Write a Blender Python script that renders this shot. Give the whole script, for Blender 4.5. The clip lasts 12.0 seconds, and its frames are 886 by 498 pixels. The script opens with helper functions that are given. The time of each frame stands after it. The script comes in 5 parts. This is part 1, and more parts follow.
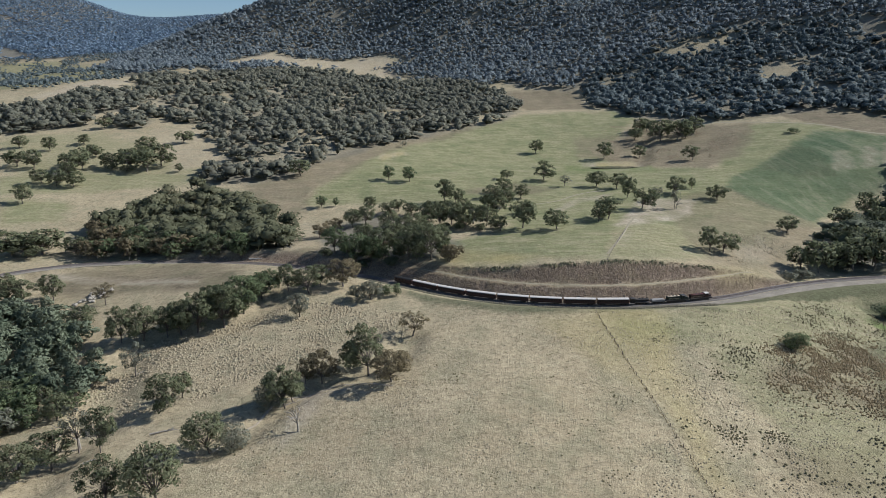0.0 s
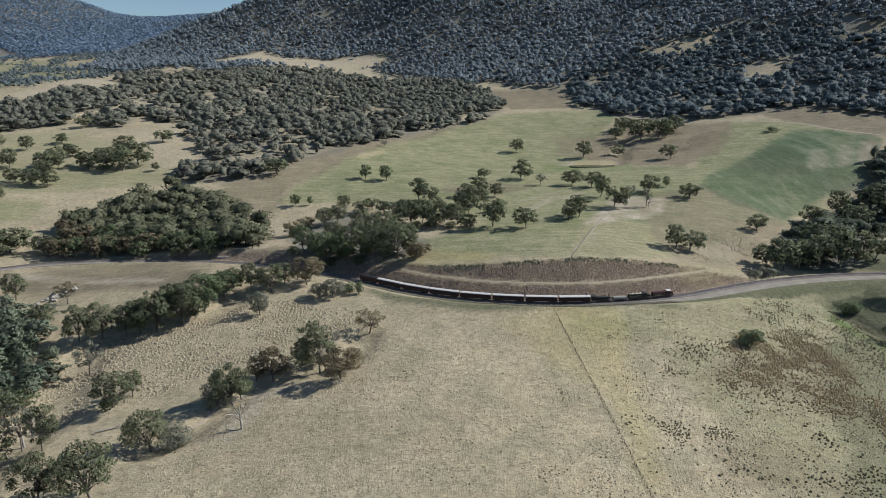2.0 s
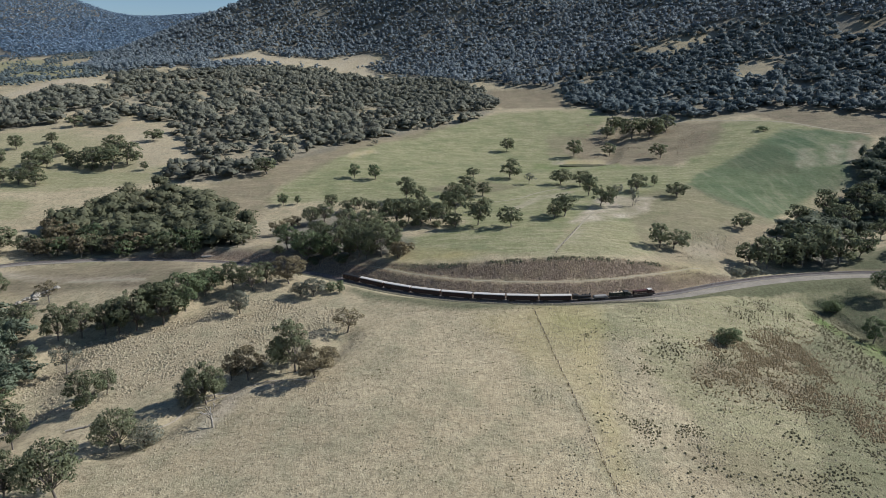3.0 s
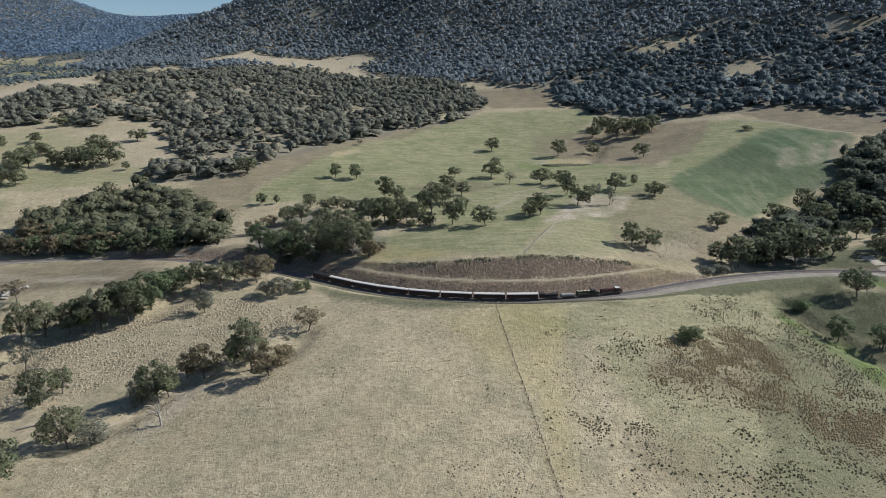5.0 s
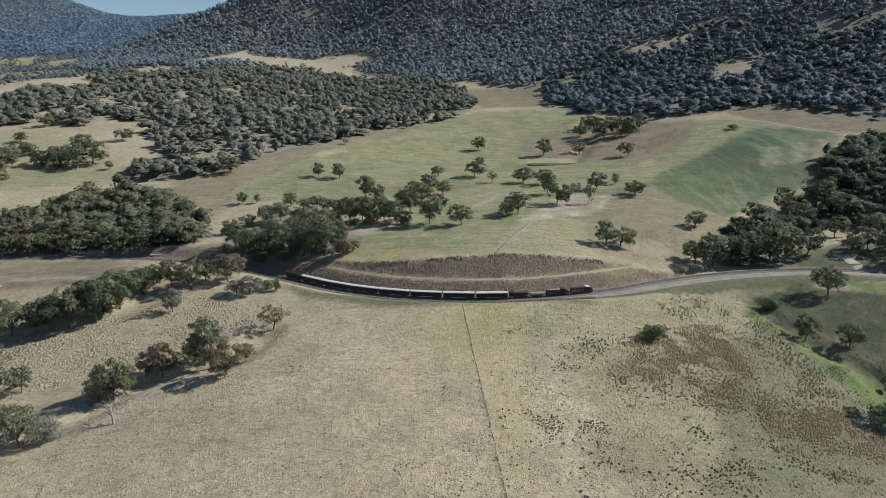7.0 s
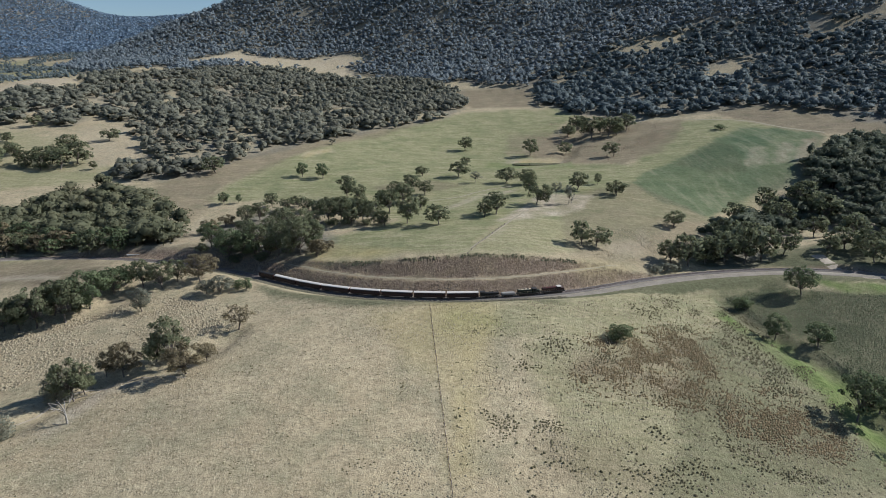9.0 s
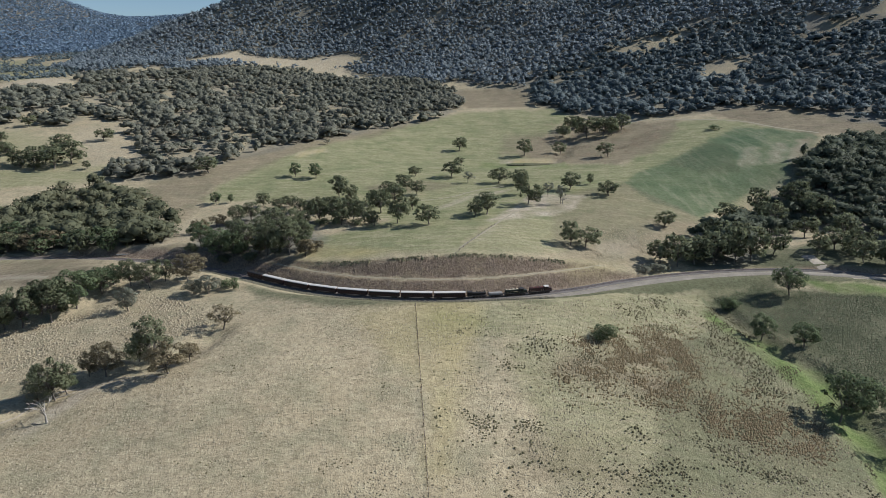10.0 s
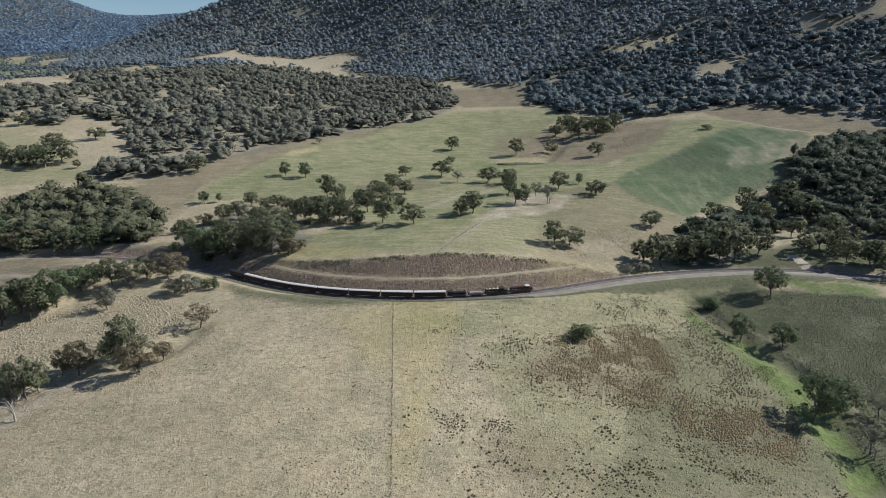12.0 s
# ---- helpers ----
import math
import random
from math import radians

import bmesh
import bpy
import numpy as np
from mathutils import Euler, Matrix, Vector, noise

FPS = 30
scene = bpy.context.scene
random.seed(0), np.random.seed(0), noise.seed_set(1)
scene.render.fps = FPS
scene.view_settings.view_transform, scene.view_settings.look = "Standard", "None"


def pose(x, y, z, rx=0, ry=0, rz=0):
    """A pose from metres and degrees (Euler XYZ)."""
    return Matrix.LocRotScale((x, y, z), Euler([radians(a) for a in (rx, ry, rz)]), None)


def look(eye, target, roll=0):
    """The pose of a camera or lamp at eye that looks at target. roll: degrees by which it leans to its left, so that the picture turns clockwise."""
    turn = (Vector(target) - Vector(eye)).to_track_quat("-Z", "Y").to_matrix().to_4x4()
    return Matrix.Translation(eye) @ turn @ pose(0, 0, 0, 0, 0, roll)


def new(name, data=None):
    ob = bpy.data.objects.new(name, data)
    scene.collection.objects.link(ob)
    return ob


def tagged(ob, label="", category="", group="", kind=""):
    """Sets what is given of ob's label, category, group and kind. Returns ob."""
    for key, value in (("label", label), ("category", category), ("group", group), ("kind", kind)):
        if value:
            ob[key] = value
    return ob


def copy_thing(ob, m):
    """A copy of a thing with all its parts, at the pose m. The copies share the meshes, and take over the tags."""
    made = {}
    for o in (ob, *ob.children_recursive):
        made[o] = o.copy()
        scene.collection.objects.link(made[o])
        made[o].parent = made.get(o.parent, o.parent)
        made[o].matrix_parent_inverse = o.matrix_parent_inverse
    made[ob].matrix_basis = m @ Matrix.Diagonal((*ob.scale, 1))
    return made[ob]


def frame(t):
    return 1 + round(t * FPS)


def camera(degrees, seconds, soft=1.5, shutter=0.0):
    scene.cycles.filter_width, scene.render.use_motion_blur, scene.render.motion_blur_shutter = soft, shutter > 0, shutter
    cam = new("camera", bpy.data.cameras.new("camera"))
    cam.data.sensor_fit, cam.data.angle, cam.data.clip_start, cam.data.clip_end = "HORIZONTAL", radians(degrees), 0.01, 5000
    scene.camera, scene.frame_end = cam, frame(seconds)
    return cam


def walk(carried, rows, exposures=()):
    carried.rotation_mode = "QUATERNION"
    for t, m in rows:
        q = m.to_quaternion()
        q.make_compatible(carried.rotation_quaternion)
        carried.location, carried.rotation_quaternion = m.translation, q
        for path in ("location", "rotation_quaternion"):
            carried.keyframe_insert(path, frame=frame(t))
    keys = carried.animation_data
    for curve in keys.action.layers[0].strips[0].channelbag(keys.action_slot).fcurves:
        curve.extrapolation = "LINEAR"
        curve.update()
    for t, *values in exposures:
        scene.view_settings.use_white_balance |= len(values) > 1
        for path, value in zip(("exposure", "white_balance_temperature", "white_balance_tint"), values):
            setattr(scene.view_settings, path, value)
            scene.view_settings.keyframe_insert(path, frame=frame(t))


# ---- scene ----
cam = camera(71.3, 12.0, 0.8)
METRES, EYE, TILT, LEAN, TURN = 97.0, 117.5, -15.0, 0.0, 0.0
ROWS = [
    (0.0, 0.0, 0.0, 0.0, -0.0, 0.0, -0.0),
    (0.5, 0.0439, 0.0001, -0.0019, -0.04, 0.01, 0.0),
    (1.0, 0.0869, -0.0003, -0.0042, -0.15, -0.0, 0.02),
    (1.5, 0.1334, -0.0018, -0.0066, -0.34, -0.03, 0.02),
    (2.0, 0.1867, -0.0033, -0.0091, -0.44, -0.04, 0.1),
    (2.5, 0.2355, -0.0046, -0.0117, -0.49, -0.05, 0.1),
    (3.0, 0.2872, -0.0052, -0.0138, -0.55, -0.08, 0.12),
    (5.0, 0.4709, -0.0081, -0.0235, -0.61, -0.05, 0.18),
    (5.5, 0.5108, -0.009, -0.0247, -0.65, -0.05, 0.2),
    (6.0, 0.5549, -0.0103, -0.0259, -0.65, -0.07, 0.2),
    (6.5, 0.5975, -0.0109, -0.0278, -0.66, -0.06, 0.19),
    (7.0, 0.6416, -0.0112, -0.0293, -0.63, -0.07, 0.22),
    (9.0, 0.8063, -0.0109, -0.0337, -0.64, -0.03, 0.23),
    (9.5, 0.8439, -0.0114, -0.0342, -0.64, -0.01, 0.23),
    (10.0, 0.88, -0.0112, -0.0349, -0.62, -0.02, 0.18),
    (10.5, 0.9117, -0.0117, -0.0354, -0.61, -0.03, 0.17),
    (11.0, 0.9433, -0.0121, -0.0351, -0.57, -0.07, 0.14),
    (11.5, 0.9713, -0.0122, -0.0353, -0.56, -0.07, 0.14),
    (12.0, 0.9991, -0.0124, -0.0351, -0.5, -0.08, 0.1),
]
EXPOSURES = ((0.0, 0.31, 6020, 12), (12.0, 0.31, 6020, 12))
walk(cam, [(t, pose(0, 0, EYE, TILT, LEAN, TURN) @ pose(METRES * x, METRES * y, METRES * z, 90 + pitch, roll, yaw)) for t, x, y, z, yaw, pitch, roll in ROWS], EXPOSURES)

# ---- daylight ----
SUN_AZIMUTH, SUN_HEIGHT = 76.0, 37.0  # degrees clockwise from +y, and above the horizon
world = bpy.data.worlds.new("sky")
scene.world = world
world.use_nodes = True
sky = world.node_tree.nodes.new("ShaderNodeTexSky")
sky.sky_type, sky.sun_disc = "NISHITA", False
sky.sun_elevation, sky.sun_rotation = radians(SUN_HEIGHT), radians(SUN_AZIMUTH)
sky.air_density, sky.dust_density, sky.altitude = 1.15, 0.15, 300
sky.ozone_density = 4.0
world.node_tree.links.new(sky.outputs[0], world.node_tree.nodes["Background"].inputs[0])
world.node_tree.nodes["Background"].inputs[1].default_value = 0.069
sun_data = bpy.data.lights.new("sun", "SUN")
sun_data.energy, sun_data.angle, sun_data.color = 4.9, radians(0.55), (1.0, 0.965, 0.90)
sun = new("sun", sun_data)
to_sun = Vector((math.sin(radians(SUN_AZIMUTH)) * math.cos(radians(SUN_HEIGHT)), math.cos(radians(SUN_AZIMUTH)) * math.cos(radians(SUN_HEIGHT)), math.sin(radians(SUN_HEIGHT))))
sun.matrix_world = look((0, 0, 900), Vector((0, 0, 900)) - to_sun)


# ---- materials ----
class Nodes:
    """A short hand for node materials."""

    def __init__(self, name, roughness=0.8, specular=0.2, metallic=0.0):
        self.mat = bpy.data.materials.new(name)
        self.mat.use_nodes = True
        self.tree = self.mat.node_tree
        self.bsdf = self.tree.nodes["Principled BSDF"]
        self.bsdf.inputs["Roughness"].default_value = roughness
        self.bsdf.inputs["Specular IOR Level"].default_value = specular
        self.bsdf.inputs["Metallic"].default_value = metallic

    def link(self, a, b):
        self.tree.links.new(a, b)

    def where(self):
        return self.tree.nodes.new("ShaderNodeNewGeometry").outputs["Position"]

    def local(self):
        return self.tree.nodes.new("ShaderNodeTexCoord").outputs["Object"]

    def noise(self, scale, detail=4.0, at=None, stretch=None, rough=0.6):
        n = self.tree.nodes.new("ShaderNodeTexNoise")
        n.inputs["Scale"].default_value, n.inputs["Detail"].default_value, n.inputs["Roughness"].default_value = scale, detail, rough
        v = at or self.where()
        if stretch:
            m = self.tree.nodes.new("ShaderNodeMapping")
            m.inputs["Scale"].default_value = stretch[:3]
            m.inputs["Rotation"].default_value = (0, 0, stretch[3] if len(stretch) > 3 else 0)
            self.link(v, m.inputs[0])
            v = m.outputs[0]
        self.link(v, n.inputs["Vector"])
        return n.outputs["Fac"]

    def ramp(self, fac, lo, hi, a=0.0, b=1.0):
        n = self.tree.nodes.new("ShaderNodeMapRange")
        n.inputs[1].default_value, n.inputs[2].default_value, n.inputs[3].default_value, n.inputs[4].default_value = lo, hi, a, b
        self.link(fac, n.inputs[0])
        return n.outputs[0]

    def math(self, op, a, b):
        n = self.tree.nodes.new("ShaderNodeMath")
        n.operation = op
        for i, v in enumerate((a, b)):
            if isinstance(v, (int, float)):
                n.inputs[i].default_value = v
            else:
                self.link(v, n.inputs[i])
        return n.outputs[0]

    def mix(self, fac, a, b, blend="MIX"):
        n = self.tree.nodes.new("ShaderNodeMix")
        n.data_type, n.blend_type = "RGBA", blend
        for i, v in ((0, fac), (6, a), (7, b)):
            if isinstance(v, (int, float)):
                n.inputs[i].default_value = v
            elif isinstance(v, tuple):
                n.inputs[i].default_value = (*v, 1)
            else:
                self.link(v, n.inputs[i])
        return n.outputs[2]

    def cover(self, name):
        n = self.tree.nodes.new("ShaderNodeAttribute")
        n.attribute_name = name
        s = self.tree.nodes.new("ShaderNodeSeparateColor")
        self.link(n.outputs["Color"], s.inputs[0])
        return s.outputs

    def random(self):
        return self.tree.nodes.new("ShaderNodeObjectInfo").outputs["Random"]

    def island(self):
        return self.tree.nodes.new("ShaderNodeNewGeometry").outputs["Random Per Island"]

    def bump(self, height, strength, distance):
        n = self.tree.nodes.new("ShaderNodeBump")
        n.inputs["Strength"].default_value, n.inputs["Distance"].default_value = strength, distance
        self.link(height, n.inputs["Height"])
        self.link(n.outputs[0], self.bsdf.inputs["Normal"])

    def done(self, colour):
        if isinstance(colour, tuple):
            self.bsdf.inputs["Base Color"].default_value = (*colour, 1)
        else:
            self.link(colour, self.bsdf.inputs["Base Color"])
        return self.mat


def painted(name, colour, wear=(0.12, 0.1, 0.08), amount=0.35, roughness=0.55, metallic=0.0):
    n = Nodes(name, roughness, 0.4, metallic)
    at = n.local()
    grime = n.ramp(n.noise(1.3, 5, at), 0.45, 0.75, 0, amount)
    fine = n.ramp(n.noise(14, 3, at), 0.3, 0.7, -0.15, 0.15)
    return n.done(n.mix(n.math("ADD", grime, n.math("MULTIPLY", fine, grime)), colour, wear))


def leafy(n, colour, through_leaf):
    """Foliage shader: dull leaves that let some light through."""
    thin = n.tree.nodes.new("ShaderNodeBsdfTranslucent")
    both = n.tree.nodes.new("ShaderNodeMixShader")
    both.inputs[0].default_value = through_leaf
    n.link(colour, n.bsdf.inputs["Base Color"])
    n.link(colour, thin.inputs[0])
    n.link(n.bsdf.outputs[0], both.inputs[1])
    n.link(thin.outputs[0], both.inputs[2])
    n.link(both.outputs[0], n.tree.nodes["Material Output"].inputs[0])
    return n.mat


def leaf_material(name, dark, light, tip):
    """Foliage: dull olive, uneven from tree to tree and from clump to clump."""
    n = Nodes(name, 0.65, 0.1)
    tree = n.mix(n.random(), dark, light)
    clump = n.mix(n.ramp(n.noise(0.5, 3), 0.35, 0.7), tree, tip)
    return leafy(n, n.mix(n.ramp(n.island(), 0, 1, 0.0, 0.4), clump, dark), 0.5)


def forest_material(name, dark, light, tip, spread=0.06):
    """Massed foliage: each crown its own tone, and lighter and darker stands."""
    n = Nodes(name, 0.7, 0.12)
    a = n.tree.nodes.new("ShaderNodeAttribute")
    a.attribute_name = "crown"
    crown = n.mix(a.outputs["Fac"], dark, light)
    stand = n.mix(n.ramp(n.noise(0.012, 4), 0.35, 0.65, 0, 0.7), crown, tip)
    c = n.mix(n.ramp(n.noise(spread, 3), 0.40, 0.62), crown, stand)
    c = n.mix(n.ramp(n.island(), 0, 1, 0, 0.25), c, dark)
    c = n.mix(n.ramp(n.noise(0.7, 4, None, None, 0.7), 0.42, 0.6, 0, 0.4), c, dark)
    return leafy(n, c, 0.42)


def tuft_material(name, dark, light, tip):
    n = Nodes(name, 0.8, 0.08)
    c = n.mix(n.island(), dark, light)
    return leafy(n, n.mix(n.ramp(n.noise(0.08, 3), 0.4, 0.65), c, tip), 0.4)


LEAF_OLIVE = leaf_material("olive_leaves", (0.100, 0.124, 0.066), (0.212, 0.236, 0.134), (0.268, 0.274, 0.165))
LEAF_GREEN = leaf_material("green_leaves", (0.086, 0.124, 0.062), (0.180, 0.228, 0.116), (0.238, 0.274, 0.152))
LEAF_BROWN = leaf_material("brown_leaves", (0.165, 0.142, 0.088), (0.285, 0.240, 0.145), (0.335, 0.282, 0.175))
LEAF_GREY = leaf_material("grey_leaves", (0.165, 0.178, 0.132), (0.270, 0.276, 0.206), (0.340, 0.336, 0.256))
WOODS = forest_material("woodland_canopy", (0.112, 0.122, 0.072), (0.228, 0.232, 0.140), (0.228, 0.208, 0.126))
GULLY_WOODS = forest_material("gully_canopy", (0.130, 0.168, 0.112), (0.262, 0.302, 0.202), (0.290, 0.300, 0.212))
EAST_WOODS = forest_material("dark_canopy", (0.074, 0.092, 0.062), (0.158, 0.180, 0.118), (0.155, 0.158, 0.104))
KNOLL_WOODS = forest_material("knoll_canopy", (0.135, 0.140, 0.106), (0.268, 0.270, 0.204), (0.282, 0.264, 0.204))
# slope foliage shifted to blue-green, with some haze put into its colour
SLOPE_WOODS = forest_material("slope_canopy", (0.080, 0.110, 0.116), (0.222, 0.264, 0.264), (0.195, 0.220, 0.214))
# valley, hill and range foliage: haze painted in as bluer, paler colour
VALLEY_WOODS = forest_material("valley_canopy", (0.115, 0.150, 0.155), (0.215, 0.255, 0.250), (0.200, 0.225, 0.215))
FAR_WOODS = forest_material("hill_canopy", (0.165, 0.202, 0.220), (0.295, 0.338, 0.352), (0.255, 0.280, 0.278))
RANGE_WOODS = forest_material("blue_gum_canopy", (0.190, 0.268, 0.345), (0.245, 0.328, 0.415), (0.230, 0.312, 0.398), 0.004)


def bark_material(name, dark, light):
    n = Nodes(name, 0.85, 0.1)
    at = n.local()
    return n.done(n.mix(n.ramp(n.noise(9, 5, at, (1, 1, 0.25)), 0.35, 0.65), dark, light))


BARK = bark_material("grey_bark", (0.09, 0.075, 0.06), (0.24, 0.21, 0.18))
DEAD_WOOD = bark_material("bleached_wood", (0.14, 0.125, 0.105), (0.42, 0.39, 0.34))


def ground_material():
    n = Nodes("dry_grassland", 0.92, 0.05)
    a = n.cover("cover")
    b = n.cover("growth")
    big = n.noise(0.012, 5)
    mid = n.noise(0.07, 5)
    small = n.noise(0.5, 6, None, None, 0.7)
    fine = n.noise(1.7, 5, None, None, 0.7)
    streak = n.noise(0.22, 5, None, (0.22, 1.3, 1, 0.55))
    dry = n.mix(n.ramp(big, 0.38, 0.62), (0.356, 0.292, 0.181), (0.440, 0.367, 0.234))
    dry = n.mix(n.ramp(mid, 0.44, 0.62, 0, 0.7), dry, (0.262, 0.244, 0.150))
    dry = n.mix(n.ramp(n.noise(0.16, 4), 0.52, 0.66, 0, 0.5), dry, (0.420, 0.358, 0.232))
    dry = n.mix(n.ramp(small, 0.50, 0.62, 0, 0.55), dry, (0.170, 0.142, 0.090))
    dry = n.mix(n.ramp(fine, 0.50, 0.64, 0, 0.6), dry, (0.430, 0.372, 0.252))
    dry = n.mix(n.ramp(n.noise(1.1, 4, None, None, 0.7), 0.56, 0.64, 0, 0.6), dry, (0.150, 0.128, 0.084))
    green = n.mix(n.ramp(mid, 0.38, 0.62), (0.190, 0.200, 0.096), (0.258, 0.254, 0.136))
    green = n.mix(n.ramp(streak, 0.46, 0.60, 0, 0.7), green, (0.330, 0.296, 0.182))
    green = n.mix(n.ramp(n.noise(0.03, 5), 0.5, 0.64, 0, 0.6), green, (0.150, 0.172, 0.082))
    green = n.mix(n.ramp(small, 0.52, 0.64, 0, 0.4), green, (0.135, 0.142, 0.070))
    crop = n.mix(n.ramp(mid, 0.35, 0.7), (0.066, 0.104, 0.054), (0.100, 0.136, 0.074))
    crop = n.mix(n.ramp(n.noise(0.11, 4, None, (1.0, 0.12, 1, -0.45)), 0.5, 0.66, 0, 0.5), crop, (0.225, 0.222, 0.148))
    brown = n.mix(n.ramp(small, 0.40, 0.60), (0.125, 0.102, 0.068), (0.225, 0.187, 0.128))
    brown = n.mix(n.ramp(streak, 0.45, 0.65, 0, 0.55), brown, (0.290, 0.246, 0.156))
    brown = n.mix(n.ramp(n.noise(0.05, 5), 0.48, 0.62, 0, 0.6), brown, (0.150, 0.138, 0.084))
    bare = n.mix(n.ramp(mid, 0.35, 0.65), (0.350, 0.295, 0.215), (0.470, 0.410, 0.310))
    bare = n.mix(n.ramp(small, 0.5, 0.63, 0, 0.6), bare, (0.260, 0.215, 0.145))
    cut = n.mix(n.ramp(n.noise(1.1, 6, None, (1.0, 0.35, 1, 0.5), 0.7), 0.42, 0.58), (0.150, 0.110, 0.080), (0.285, 0.222, 0.160))
    cut = n.mix(n.ramp(mid, 0.5, 0.7, 0, 0.5), cut, (0.330, 0.275, 0.170))
    lush = n.mix(n.ramp(small, 0.40, 0.62), (0.100, 0.146, 0.044), (0.170, 0.212, 0.074))
    weed = n.mix(n.ramp(n.noise(1.3, 6, None, None, 0.7), 0.44, 0.58), (0.145, 0.116, 0.070), (0.275, 0.226, 0.144))
    scrub = n.mix(n.ramp(n.noise(1.2, 6, None, None, 0.7), 0.42, 0.58), (0.054, 0.064, 0.034), (0.112, 0.124, 0.070))
    c = dry
    k = n.cover("earthwork")
    for fac, colour in ((a[0], green), (k[1], crop), (a[1], brown), (a[2], bare), (b[1], weed), (b[2], scrub), (b[0], lush)):
        c = n.mix(fac, c, colour)
    c = n.mix(k[0], c, cut)
    litter = n.mix(n.ramp(n.noise(0.3, 5), 0.4, 0.65), (0.135, 0.132, 0.110), (0.215, 0.200, 0.160))
    c = n.mix(n.cover("woodfloor")[0], c, litter)
    c = n.mix(k[2], c, (0.37, 0.310, 0.150))
    grain = n.ramp(n.noise(0.33, 7, None, None, 0.72), 0.42, 0.58)
    c = n.mix(0.5, c, n.mix(grain, (0.68, 0.67, 0.66), (1.08, 1.08, 1.08)), "MULTIPLY")
    n.bump(n.math("ADD", n.math("MULTIPLY", small, 0.8), n.math("MULTIPLY", fine, 0.45)), 0.85, 0.75)
    return n.done(c)


GROUND = ground_material()


def stony(name, dark, light, pale):
    n = Nodes(name, 0.9, 0.15)
    c = n.mix(n.ramp(n.noise(3.5, 5), 0.35, 0.65), dark, light)
    c = n.mix(n.ramp(n.noise(0.12, 4, None, (1, 1, 1)), 0.45, 0.7, 0, 0.6), c, pale)
    n.bump(n.noise(5, 4), 0.7, 0.12)
    return n.done(c)


BALLAST = stony("ballast", (0.09, 0.08, 0.07), (0.19, 0.175, 0.155), (0.22, 0.19, 0.16))
GRAVEL = stony("gravel", (0.165, 0.145, 0.112), (0.285, 0.254, 0.204), (0.340, 0.304, 0.246))
EARTH = stony("pale_earth", (0.29, 0.245, 0.18), (0.42, 0.365, 0.285), (0.48, 0.425, 0.34))
CONCRETE = stony("concrete", (0.38, 0.37, 0.34), (0.52, 0.50, 0.46), (0.30, 0.28, 0.25))
PALE_ROCK = stony("pale_rock", (0.15, 0.135, 0.11), (0.38, 0.35, 0.29), (0.33, 0.305, 0.26))
ROCK = stony("dark_rock", (0.05, 0.045, 0.04), (0.16, 0.145, 0.125), (0.24, 0.22, 0.19))
STEEL = painted("rail_steel", (0.30, 0.27, 0.25), (0.16, 0.09, 0.06), 0.7, 0.4, 0.8)
TIMBER = bark_material("weathered_timber", (0.10, 0.058, 0.07), (0.26, 0.23, 0.20))
WIRE = painted("fence_wire", (0.22, 0.19, 0.17), (0.14, 0.09, 0.06), 0.5, 0.5, 0.6)
TUSSOCK_DARK = tuft_material("reed_tussock", (0.088, 0.076, 0.040), (0.240, 0.206, 0.118), (0.215, 0.186, 0.106))
TUSSOCK_GREEN = tuft_material("green_tussock", (0.070, 0.088, 0.044), (0.185, 0.205, 0.118), (0.170, 0.185, 0.105))
TUSSOCK_RUST = tuft_material("rusty_weed", (0.135, 0.100, 0.054), (0.320, 0.250, 0.142), (0.280, 0.216, 0.124))
TUSSOCK_CUT = tuft_material("cutting_tuft", (0.185, 0.138, 0.095), (0.345, 0.268, 0.188), (0.330, 0.262, 0.168))
TUSSOCK_REED = tuft_material("dark_reed", (0.076, 0.070, 0.038), (0.225, 0.200, 0.116), (0.195, 0.176, 0.102))
TUSSOCK_VERGE = tuft_material("verge_tuft", (0.160, 0.148, 0.104), (0.300, 0.275, 0.205), (0.250, 0.230, 0.160))
TUSSOCK_CREST = tuft_material("crest_tuft", (0.070, 0.078, 0.044), (0.180, 0.180, 0.110), (0.220, 0.200, 0.120))
TUSSOCK_PALE = tuft_material("pale_tussock", (0.270, 0.224, 0.146), (0.470, 0.405, 0.280), (0.430, 0.368, 0.250))

# ---- the lie of the land ----
def soft(u, k):
    return k * np.logaddexp(0.0, u / k)


